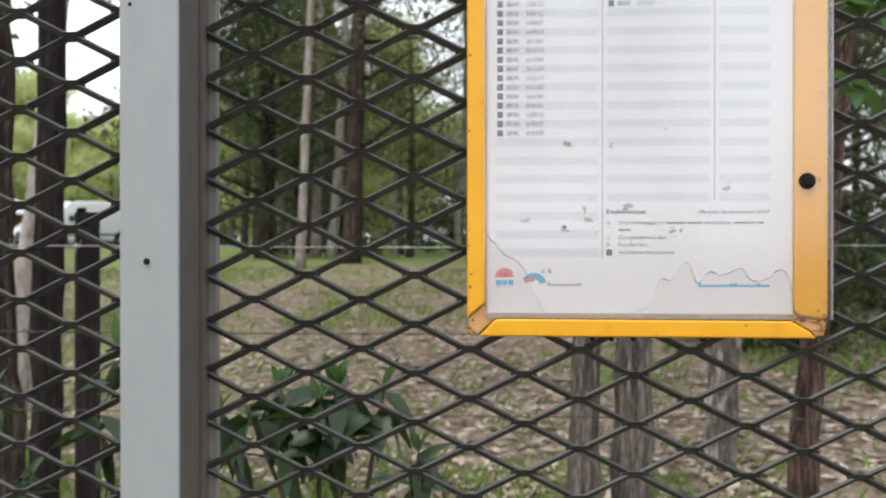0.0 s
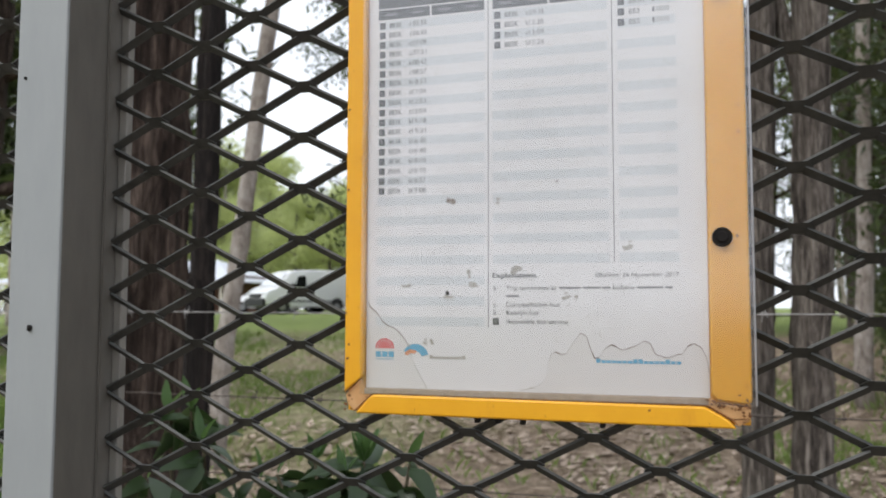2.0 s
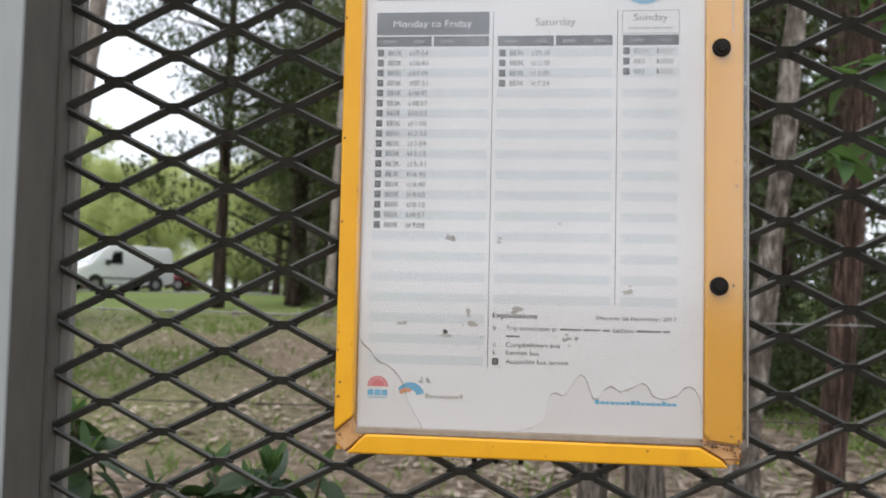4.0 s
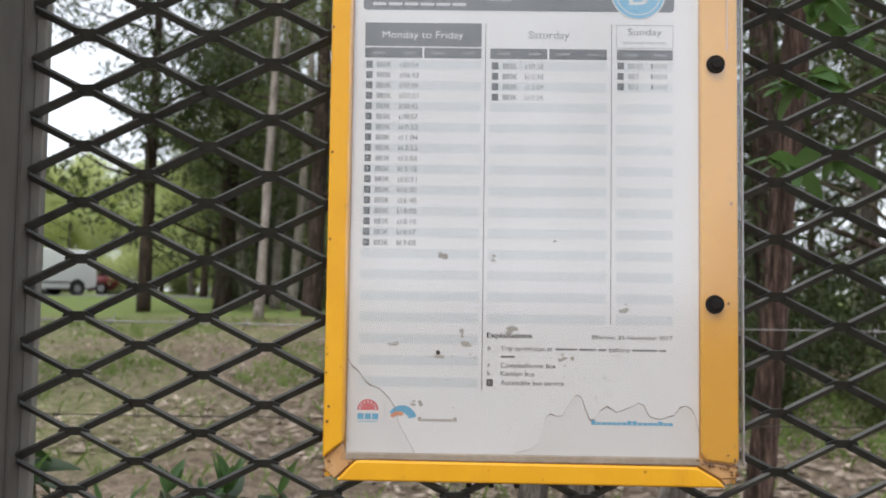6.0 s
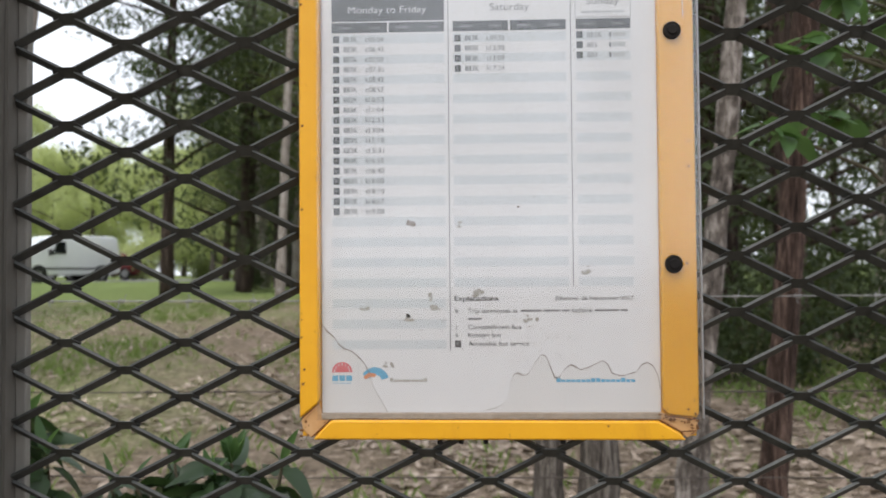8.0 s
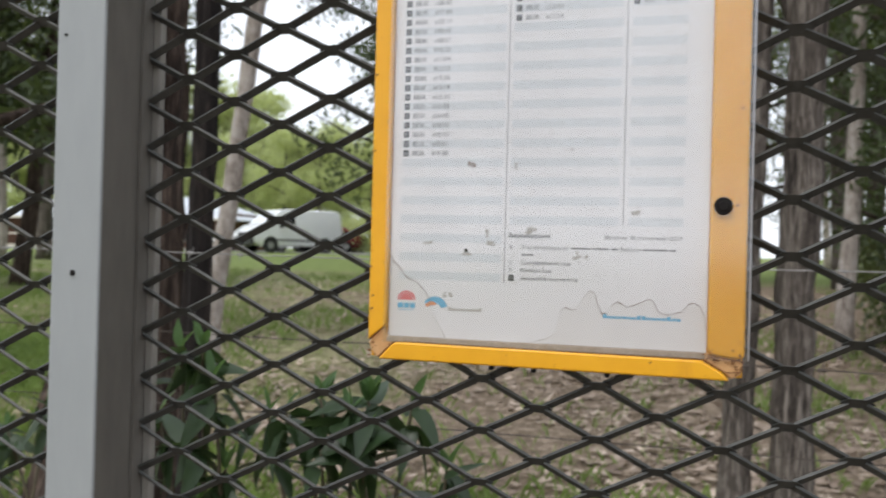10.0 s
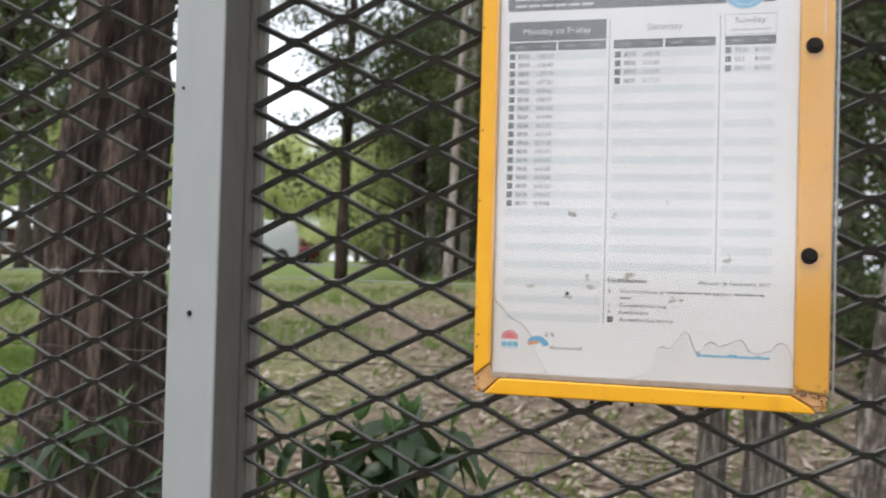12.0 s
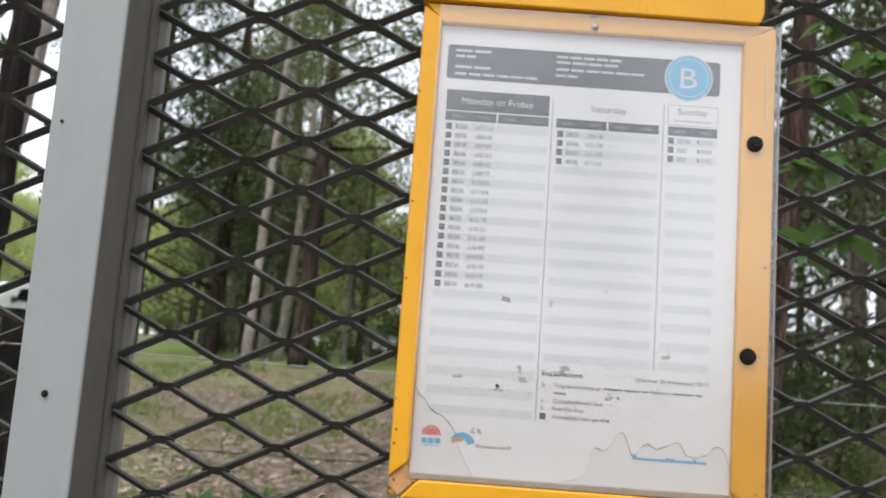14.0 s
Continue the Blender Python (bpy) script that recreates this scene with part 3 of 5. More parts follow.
# ---- the printed timetable sheet ----
def build_sheet():
    sheet = thing("timetable_sheet", "white printed bus timetable sheet with water-stained lower edge, behind acrylic", "timetable", (0, 0, 0))
    part("paper", boxed((PX0 + 0.0002, 0.0044, PZ0), (PX1 - 0.0002, 0.0050, PZ1)), PAPER, sheet)
    levels = {"stain": 0.00435, "tint": 0.00430, "ink": 0.00424, "top": 0.00418}

    def rect(name, x0, x1, z0, z1, mat, level="ink", label=""):
        y = levels[level]
        bm = bmesh.new()
        bm.faces.new([bm.verts.new((x, y, z)) for x, z in ((x0, z0), (x1, z0), (x1, z1), (x0, z1))])
        return part(name, bm, mat, sheet, label)

    def write(name, s, x, z, h, mat, width=None, align="LEFT", level="top", label=""):
        cu = bpy.data.curves.new(name, "FONT")
        cu.body, cu.size = s, 1.0
        tmp = bpy.data.objects.new("tmp", cu)
        me = bpy.data.meshes.new_from_object(tmp)
        bpy.data.objects.remove(tmp)
        co = np.array([v.co[:] for v in me.vertices])
        w, k = co[:, 0].max() - co[:, 0].min(), h / 0.72
        kx = width / w if width else k
        x0 = x - co[:, 0].min() * kx - (0 if align == "LEFT" else w * kx * (0.5 if align == "CENTER" else 1.0))
        for v in me.vertices:
            v.co = Vector((x0 + v.co.x * kx, levels[level], z + v.co.y * k))
        me.name = name
        me.materials.clear()
        me.materials.append(mat)
        ob = new(name, me)
        ob.parent = sheet
        return tagged(ob, label)

    def disc(name, x, z, r, mat, level, r_in=0.0, a0=0, a1=360):
        bm = bmesh.new()
        n = 40
        y = levels[level]
        outer = [bm.verts.new((x + r * math.cos(radians(a0 + (a1 - a0) * i / n)), y, z + r * math.sin(radians(a0 + (a1 - a0) * i / n)))) for i in range(n + 1)]
        inner = [bm.verts.new((x + r_in * math.cos(radians(a0 + (a1 - a0) * i / n)), y, z + r_in * math.sin(radians(a0 + (a1 - a0) * i / n)))) for i in range(n + 1)]
        for i in range(n):
            bm.faces.new((outer[i], outer[i + 1], inner[i + 1], inner[i]))
        return part(name, bm, mat, sheet)

    # head band
    bm = prism(bmesh.new(), [(0.006, 1.7295), (0.0075, 1.7281), (0.192, 1.7281), (0.1938, 1.7295), (0.1938, 1.7508), (0.192, 1.7522), (0.0075, 1.7522), (0.006, 1.7508)], 0.00424, 0.0043)
    part("head_band", bm, INK, sheet, "dark slate printed band across the head")
    for x, w, z in ((0.0115, 0.026, 1.7483), (0.0115, 0.015, 1.7443), (0.0115, 0.026, 1.7367), (0.0115, 0.058, 1.7318), (0.081, 0.046, 1.7485), (0.081, 0.044, 1.7446), (0.081, 0.062, 1.7396), (0.081, 0.016, 1.7352)):
        n = max(2, int(w / 0.009))
        for i in range(n):
            rect("text_bar", x + w * i / n, x + w * (i + 0.86) / n, z - 0.0009, z + 0.0009, TINT_GREY, "top")
    disc("roundel", 0.1723, 1.7399, 0.0166, WHITE_INK, "top")
    levels["top"] = 0.00412
    disc("roundel_ring", 0.1723, 1.7399, 0.0158, BLUE, "top", 0.0137)
    disc("roundel_disc", 0.1723, 1.7399, 0.0132, BLUE, "top")
    levels["top"] = 0.00406
    write("letter", "B", 0.1723, 1.7325, 0.0150, WHITE_INK, 0.0115, "CENTER")
    levels["top"] = 0.00418
    # day heads
    rect("day_box", 0.0073, 0.0778, 1.7058, 1.7202, INK)
    write("day_name", "Monday to Friday", 0.0423, 1.7108, 0.0046, WHITE_INK, 0.049, "CENTER")
    write("day_name", "Saturday", 0.1185, 1.7112, 0.0048, INK_PALE, 0.0245, "CENTER")
    write("day_name", "Sunday", 0.1762, 1.7139, 0.0042, INK_PALE, 0.0205, "CENTER")
    for i in range(4):
        rect("text_bar", 0.1630 + i * 0.0067, 0.1690 + i * 0.0067, 1.7085, 1.7098, TINT_GREY)
    for x0, x1, z0, z1 in ((0.159, 0.1933, 1.7058, 1.7061), (0.159, 0.1933, 1.7198, 1.7201), (0.159, 0.1593, 1.7061, 1.7198), (0.193, 0.1933, 1.7061, 1.7198)):
        rect("box_line", x0, x1, z0, z1, INK_PALE)
    for x0, x1, two in ((0.0073, 0.0421, 1), (0.0433, 0.0778, 1), (0.0832, 0.1176, 1), (0.1188, 0.1533, 1), (0.1595, 0.1930, 1)):
        rect("column_head", x0, x1, 1.6986, 1.7049, INK)
        w = x1 - x0
        rect("text_bar", x0 + w * 0.12, x0 + w * 0.36, 1.7009, 1.7024, INK_PALE, "top")
        rect("text_bar", x0 + w * 0.66, x0 + w * 0.88, 1.7009, 1.7024, INK_PALE, "top")
    # shaded rows
    pitch = (1.6945 - 1.5867) / 17
    for col, (x0, x1, last) in enumerate(((0.0073, 0.0778, 30), (0.0832, 0.1533, 24), (0.1595, 0.1930, 24))):
        for n in range(0, last + 1, 2):
            z = 1.6945 - n * pitch
            rect("shaded_row", x0, x1, z - 0.0029, z + 0.0027, TINT, "tint")
    for x, z0 in ((0.0803, 1.5002), (0.1562, 1.5397)):
        rect("column_line", x - 0.0002, x + 0.0002, z0, 1.7203, INK)

    def icon(x, z):
        rect("access_icon", x - 0.0019, x + 0.0019, z - 0.0021, z + 0.0021, INK)
        rect("text_bar", x - 0.0009, x + 0.0003, z - 0.0006, z + 0.0009, INK_PALE, "top")

    first = "c05:54 c06:43 c07:09 c07:51 k08:42 c08:57 k10:53 c11:04 k12:53 c13:04 k15:18 c15:31 k16:30 c16:40 k18:00 c18:10 k18:57 b19:08".split()
    for n, s in enumerate(first):
        z = 1.6945 - n * pitch
        icon(0.0102, z)
        write("route", "883K", 0.0147, z - 0.0016, 0.0033, INK, 0.0088)
        write("time", s[0], 0.0285, z - 0.0016, 0.0033, INK)
        write("time", s[1:], 0.0307, z - 0.0016, 0.0032, INK_MID, 0.0092)
    for n, s in enumerate("c09:38 k12:38 c13:09 k17:24".split()):
        z = 1.6942 - n * pitch
        icon(0.0862, z)
        write("route", "883K", 0.0907, z - 0.0016, 0.0033, INK, 0.0088)
        write("time", s[0], 0.1042, z - 0.0016, 0.0033, INK_PALE)
        write("time", s[1:], 0.1064, z - 0.0016, 0.0032, INK_PALE, 0.0088)
    for n, s in enumerate(("883K", "883", "883")):
        z = 1.695 - n * pitch
        icon(0.1617, z)
        write("route", s, 0.1662, z - 0.0016, 0.0032, INK_PALE)
        rect("text_bar", 0.1798, 0.1812, z - 0.0015, z + 0.0014, INK_PALE)
        rect("text_bar", 0.1818, 0.1898, z - 0.0015, z + 0.0015, TINT_GREY)
    # notes
    write("note_title", "Explanations", 0.083, 1.5309, 0.0032, INK, 0.0268)
    write("note_title", "Explanations", 0.0832, 1.5309, 0.0032, INK, 0.0268)
    write("note", "Effective: 26 November 2017", 0.1927, 1.5309, 0.0026, INK_MID, 0.0475, "RIGHT")
    for s, z in (("b", 1.5234), ("c", 1.5134), ("k", 1.5085)):
        write("note_key", s, 0.0836, z, 0.0031, INK)
    icon(0.0850, 1.5044)
    write("note", "Trip terminates at", 0.0913, 1.5234, 0.0029, INK_MID, 0.0306)
    for x0, x1, z in ((0.1238, 0.1365, 1.5), (0.1378, 0.1478, 1.5), (0.1490, 0.1537, 1.5), (0.1690, 0.1836, 1.5), (0.1848, 0.1890, 1.5)):
        rect("text_bar", x0, x1, 1.5240, 1.5252, INK_PALE)
    write("note", "before", 0.1552, 1.5234, 0.0029, INK_MID, 0.0122)
    rect("text_bar", 0.0913, 0.0995, 1.5192, 1.5204, INK_PALE)
    write("note", "Campbelltown bus", 0.0913, 1.5134, 0.0029, INK_MID, 0.0325)
    write("note", "Kentlyn bus", 0.0913, 1.5085, 0.0029, INK_MID, 0.0200)
    write("note", "Accessible bus service", 0.0913, 1.5032, 0.0029, INK_MID, 0.0375)
    # emblems as plain shapes
    disc("emblem", 0.0132, 1.4872, 0.0064, RED_INK, "ink", 0.0, 0, 180)
    for i in range(7):
        a = radians(12 + 26 * i)
        rect("emblem_gap", 0.0132 + 0.0048 * math.cos(a) - 0.0003, 0.0132 + 0.0048 * math.cos(a) + 0.0003, 1.4873 + 0.0048 * math.sin(a) - 0.0008, 1.4873 + 0.0048 * math.sin(a) + 0.0008, WHITE_INK, "top")
    for i in range(3):
        rect("text_bar", 0.0071 + i * 0.0043, 0.0108 + i * 0.0043, 1.4818, 1.4853, BLUE)
    rect("text_bar", 0.0075, 0.0190, 1.4803, 1.4808, BLUE)
    rect("divider", 0.0232, 0.0235, 1.4790, 1.4925, TINT_GREY)
    disc("emblem_arc", 0.0335, 1.4815, 0.0088, BLUE, "ink", 0.0042, 15, 150)
    disc("emblem_arc", 0.0312, 1.4812, 0.0056, ORANGE_INK, "top", 0.0032, 55, 150)
    for i in range(9):
        rect("text_bar", 0.0428 + i * 0.0026, 0.0450 + i * 0.0026, 1.4811, 1.4827 + (0.0010 if i in (0, 8) else 0), STAIN)
    for i in range(16):
        rect("text_bar", 0.1450 + i * 0.00302, 0.1476 + i * 0.00302, 1.4807, 1.4824 + (0.0009 if i in (0, 7, 8, 13) else 0), BLUE)
    # water stains with dried edges
    rnd = random.Random(11)

    def wander(pts, n=14, amp=0.0007):
        out = []
        for (ax, az), (bx, bz) in zip(pts, pts[1:]):
            for i in range(n):
                u = i / n
                out.append((ax + (bx - ax) * u, az + (bz - az) * u))
        out.append(pts[-1])
        for _ in range(9):
            out = [out[0]] + [tuple((p + 2 * q + r) / 4 for p, q, r in zip(a, b, c)) for a, b, c in zip(out, out[1:], out[2:])] + [out[-1]]
        return [(x + rnd.gauss(0, amp * 0.16), z + rnd.gauss(0, amp * 0.26)) for x, z in out]

    def ribbon(name, line, w, mat):
        bm = bmesh.new()
        y = levels["top"]
        prev = None
        for i, (x, z) in enumerate(line):
            ww = w * (0.45 + 0.55 * abs(noise.noise((x * 160, z * 160, 1))) * 2)
            q = (bm.verts.new((x - ww * 0.4, y, z - ww)), bm.verts.new((x + ww * 0.4, y, z + ww)))
            if prev:
                bm.faces.new((prev[0], q[0], q[1], prev[1]))
            prev = q
        part(name, bm, mat, sheet, "brown dried stain edge")

    left = wander([(0.0012, 1.5170), (0.0035, 1.5128), (0.0075, 1.5098), (0.0112, 1.5042), (0.0150, 1.5014), (0.0190, 1.5004), (0.0235, 1.4966), (0.0274, 1.4920), (0.0300, 1.4868), (0.0318, 1.4792), (0.0362, 1.4718), (0.0400, 1.4650), (0.0412, 1.4628)])
    right = wander([(0.1000, 1.4634), (0.1090, 1.4656), (0.1150, 1.4695), (0.1170, 1.4800), (0.1185, 1.4852), (0.1212, 1.4868), (0.1250, 1.4850), (0.1280, 1.4858), (0.1330, 1.4942), (0.1362, 1.4980), (0.1395, 1.4962), (0.1418, 1.4890), (0.1442, 1.4832), (0.1470, 1.4840), (0.1508, 1.4898), (0.1545, 1.4915), (0.1600, 1.4880), (0.1660, 1.4904), (0.1728, 1.4938), (0.1760, 1.4925), (0.1788, 1.4862), (0.1850, 1.4842), (0.1935, 1.4868), (0.1970, 1.4915), (0.2005, 1.4928), (0.2040, 1.4905), (0.2066, 1.4850), (0.2080, 1.4770)])
    for line in (left, right):
        bm = bmesh.new()
        y, low = levels["stain"], PZ0 + 0.0006
        reach = np.maximum.accumulate([x for x, _ in line]).tolist()
        line = [(x, z) for x, (_, z) in zip(reach, line)]
        for (ax, az), (bx, bz) in zip(line, line[1:]):
            if bx > ax and min(az, bz) > low + 0.0002:
                bm.faces.new([bm.verts.new(p) for p in ((ax, y, low), (bx, y, low), (bx, y, bz), (ax, y, az))])
        part("water_stain", bm, STAIN_PALE, sheet, "faint greyish water stain")
    ribbon("stain_edge", left[118:], 0.00028, STAIN)
    ribbon("stain_edge", right[:44], 0.00028, STAIN)
    ribbon("stain_edge", left[:119], 0.00042, STAIN_LINE)
    ribbon("stain_edge", right[43:], 0.0004, STAIN_LINE)
    ribbon("dirt_mark", [(0.0536, 1.5192), (0.0538, 1.5205), (0.0543, 1.5222), (0.0548, 1.5234)], 0.0007, RUBBER)
    for cx, cz, sx, sz, n, mat in ((0.0543, 1.5212, 0.0005, 0.0016, 3, RUBBER), (0.0555, 1.5196, 0.0035, 0.0008, 7, STAIN), (0.0700, 1.5265, 0.0030, 0.0018, 6, STAIN), (0.0576, 1.5791, 0.0026, 0.0011, 10, STAIN_LINE), (0.0865, 1.5775, 0.0006, 0.0016, 3, STAIN), (0.1227, 1.5886, 0.0007, 0.0007, 3, STAIN_LINE), (0.1643, 1.5480, 0.0028, 0.0020, 8, STAIN), (0.0950, 1.5355, 0.0035, 0.0025, 6, STAIN), (0.0425, 1.4930, 0.0018, 0.0028, 4, STAIN), (0.0255, 1.5255, 0.0040, 0.0012, 4, STAIN), (0.1310, 1.5190, 0.0060, 0.0030, 5, STAIN), (0.1130, 1.6020, 0.03, 0.03, 5, STAIN_LINE), (0.1450, 1.5080, 0.026, 0.016, 30, STAIN), (0.0700, 1.5150, 0.03, 0.02, 14, STAIN_LINE), (0.0690, 1.5330, 0.0030, 0.0030, 4, STAIN)):
        bm = bmesh.new()
        for _ in range(n):
            x, z = cx + rnd.gauss(0, sx) * 0.6, cz + rnd.gauss(0, sz) * 0.6
            r = rnd.uniform(0.4, 1.1) * min(0.0017, max(sx, sz)) if sx < 0.01 else 0.00045
            k = 9
            bm.faces.new([bm.verts.new((x + r * rnd.uniform(0.6, 1.4) * math.cos(i * 2 * math.pi / k), levels["top"] - 0.00004 * _ / n, z + r * rnd.uniform(0.4, 1.0) * math.sin(i * 2 * math.pi / k))) for i in range(k)])
        part("dirt_mark", bm, mat, sheet, "small brown dirt mark")


build_sheet()


# ---- wire fence behind the stop ----
def build_fence():
    fence = thing("wire_fence", "old barbed wire fence on a dark timber post", "fence", (0, 0.93, 0.05))
    rnd = random.Random(21)
    for n, (z, mat, barbed) in enumerate(((1.507, WIRE, True), (1.350, WIRE_DARK, True), (1.207, WIRE_DARK, False))):
        pts = [(-7 + i * 0.25, 0.006 * noise.noise((i * 0.7, n, 0)), z - 0.05 + 0.006 * noise.noise((i * 0.31, n, 9))) for i in range(57)]
        bm = tube(bmesh.new(), pts, [0.0012] * len(pts), 5)
        if barbed:
            x = -6.9
            while x < 6.9:
                i = (x + 7) / 0.25
                c = Vector(pts[int(i)]).lerp(Vector(pts[int(i) + 1]), i % 1)
                for s in (-1, 1):
                    d = Vector((rnd.uniform(-0.5, 0.5), rnd.uniform(-0.6, 0.6), s)).normalized()
                    tube(bm, [c - d * 0.005 + Vector((0.003 * s, 0, 0)), c + d * 0.013 + Vector((0.003 * s, 0, 0))], [0.001, 0.0006], 4)
                tube(bm, [c - Vector((0.006, 0, 0)), c + Vector((0.006, 0, 0))], [0.0024, 0.0024], 5)
                x += rnd.uniform(0.10, 0.14)
        part("wire", bm, mat, fence, "barbed wire strand" if barbed else "plain wire strand")
    for x, w, top in ((-0.745, 0.023, 1.52), (-6.9, 0.05, 1.5), (6.9, 0.05, 1.5)):
        pts = [(x, 0.035, -0.3), (x + 0.003, 0.035, 0.5), (x - 0.002, 0.036, 1.0), (x, 0.035, top)]
        part("timber_post", tube(bmesh.new(), pts, [w * 1.1, w, w, w * 0.98], 10, 0.25, 5), BARK_BLACK, fence, "dark weathered timber post")


build_fence()


# ---- trees ----
def leaf_cloud(centres, radii, count, size, rnd, droop=0.0, slim=0.35, flat=0.75):
    """count small bent leaves spread over the clumps, as arrays of corners and faces."""
    rng = np.random.default_rng(rnd)
    centres, radii = np.array(centres, float), np.array(radii, float)
    pick = rng.choice(len(centres), count, p=radii ** 2 / (radii ** 2).sum())
    d = rng.normal(size=(count, 3))
    d /= np.linalg.norm(d, axis=1)[:, None]
    r = radii[pick] * rng.uniform(0.15, 1.0, count) ** 0.6
    c = centres[pick] + d * r[:, None] * np.array([1, 1, flat])
    a = rng.normal(size=(count, 3))
    a[:, 2] -= droop
    a /= np.linalg.norm(a, axis=1)[:, None]
    b = np.cross(a, rng.normal(size=(count, 3)))
    b /= np.linalg.norm(b, axis=1)[:, None]
    n = np.cross(a, b)
    L = size * rng.uniform(0.6, 1.4, count)[:, None]
    verts = np.stack([c - a * L / 2, c + b * L * slim / 2 + n * L * 0.06, c + a * L / 2, c - b * L * slim / 2 + n * L * 0.06], 1).reshape(-1, 3)
    faces = np.arange(count * 4).reshape(-1, 4)
    return verts.tolist(), faces.tolist()


def limb_points(rnd, base, d, length, n=5, wob=0.12):
    pts, p, d = [Vector(base)], Vector(base), Vector(d).normalized()
    for _ in range(n):
        d = (d + Vector((rnd.gauss(0, wob), rnd.gauss(0, wob), rnd.gauss(0.02, wob * 0.6)))).normalized()
        p = p + d * length / n
        pts.append(p)
    return pts


def build_tree(name, label, at, line, radii, bark, leaf, seed, crown_from, crown_r, leaves, size, limbs=7, seg=14, rough=0.18, droop=0.6, category="tree", group="", slim=0.3, clump=0.5, ridge=0.0, step=0.35):
    """line: trunk points from the root, local; the crown hangs on limbs above crown_from."""
    rnd = random.Random(seed)
    tree = thing(name, label, category, at, group)
    fine, fr = [], []
    for (a, ra), (b, rb) in zip(zip(line, radii), zip(line[1:], radii[1:])):
        a, b = Vector(a), Vector(b)
        k = max(2, int((b - a).length / (step if b.z < 3.5 else 0.5)))
        for i in range(k):
            fine.append(a.lerp(b, i / k) + Vector((rnd.gauss(0, ra * 0.06), rnd.gauss(0, ra * 0.06), 0)))
            fr.append((ra + (rb - ra) * i / k) * rnd.uniform(0.95, 1.06))
    fine.append(Vector(line[-1]))
    fr.append(radii[-1])
    part("trunk", tube(bmesh.new(), fine, fr, seg, rough, seed, True, ridge), bark, tree, "", True)
    top = line[-1][2]
    centres, sizes = [], []
    for i in range(limbs):
        u = (i + rnd.random() * 0.8) / limbs
        z = crown_from + (top - crown_from) * u * 0.98
        j = min(range(len(fine)), key=lambda q: abs(fine[q].z - z))
        a = rnd.uniform(0, 2 * math.pi)
        length = crown_r * rnd.uniform(0.6, 1.1) * (1.1 - 0.5 * u)
        pts = limb_points(rnd, fine[j], (math.cos(a), math.sin(a), rnd.uniform(0.1, 0.7)), length)
        r0 = max(0.008, fr[j] * 0.4)
        part("limb", tube(bmesh.new(), pts, [r0 * (1 - 0.8 * k / 5) for k in range(6)], 6), bark, tree, "", True)
        for p in pts[2:]:
            for _ in range(2):
                centres.append(p + Vector((rnd.gauss(0, 0.3), rnd.gauss(0, 0.3), rnd.gauss(-0.1, 0.3))) * crown_r * 0.35)
                sizes.append(crown_r * clump * rnd.uniform(0.3, 0.75))
    centres.append(Vector(line[-1]))
    sizes.append(crown_r * 0.5)
    v, f = leaf_cloud([c[:] for c in centres], sizes, leaves, size, seed, droop, slim)
    mesh_of("crown", v, f, leaf, tree)
    return tree


# near trunks beyond the fence
def near_tree(label, x, y, shape, bark, seed, seg=22, rough=0.22, top=7.5, leaf=None, crown_r=1.6, leaves=1000, ridge=0.16, fork=None):
    """shape: x, z, radius of the trunk; it goes on up to a crown over the view."""
    z0 = ground_z(x, y) - 0.05
    line = [(px - x, 0, pz - z0) for px, pz, r in shape]
    (ax, az, ar), (bx, bz, br) = shape[-2], shape[-1]
    k = (top - bz) / (bz - az)
    line.append((bx - x + (bx - ax) * k * 0.5, 0.15, top - z0))
    radii = [r for _, _, r in shape] + [shape[-1][2] * 0.55]
    tree = build_tree("tree", label, (x, y, z0), line, radii, bark, leaf or LEAF_GUM, seed, 4.6, crown_r, leaves, 0.13, 7, seg * 2, rough, group="trees by the fence", ridge=ridge, step=0.12)
    if fork:
        pts = [(px - x, py, pz - z0) for px, py, pz, r in fork]
        part("limb", tube(bmesh.new(), pts, [r for _, _, _, r in fork], 20, 0.2, seed + 1, True, ridge), bark, tree, "", True)


near_tree("thin blackened tree trunk beside the fence", -1.2, 1.69, [(-1.215, 0.05, 0.042), (-1.214, 0.95, 0.037), (-1.206, 1.4, 0.035), (-1.19, 2.1, 0.034), (-1.186, 3.0, 0.032)], BARK_BLACK, 31, 16, 0.3)
near_tree("large brown stringybark trunk with long furrows", -1.84, 2.2, [(-1.89, 0.1, 0.31), (-1.875, 0.8, 0.245), (-1.84, 1.5, 0.205), (-1.775, 2.4, 0.165), (-1.73, 3.2, 0.15)], BARK_BROWN, 32, 34, 0.14, 9.0)
near_tree("thick dark brown tree trunk near the fence", -3.03, 2.4, [(-3.0, 0.1, 0.26), (-3.0, 0.4, 0.225), (-3.03, 1.2, 0.2), (-3.05, 2.3, 0.185), (-3.06, 3.2, 0.17)], BARK_BROWN, 33, 30, 0.16, 9.0)
near_tree("pale smooth gum trunk leaning sideways", -3.0, 5.0, [(-3.2, 0.3, 0.085), (-3.15, 1.05, 0.07), (-3.05, 1.75, 0.063), (-2.81, 3.6, 0.055), (-2.7, 4.4, 0.05)], BARK_PALE, 34, 18, 0.08, 9.5, ridge=0.03)
near_tree("grey fibrous tree trunk, slender and straight", 0.38, 2.79, [(0.36, 0.15, 0.066), (0.374, 1.0, 0.054), (0.395, 1.7, 0.05), (0.416, 2.45, 0.047), (0.43, 3.2, 0.044)], BARK_GREY, 35, 18, 0.2)
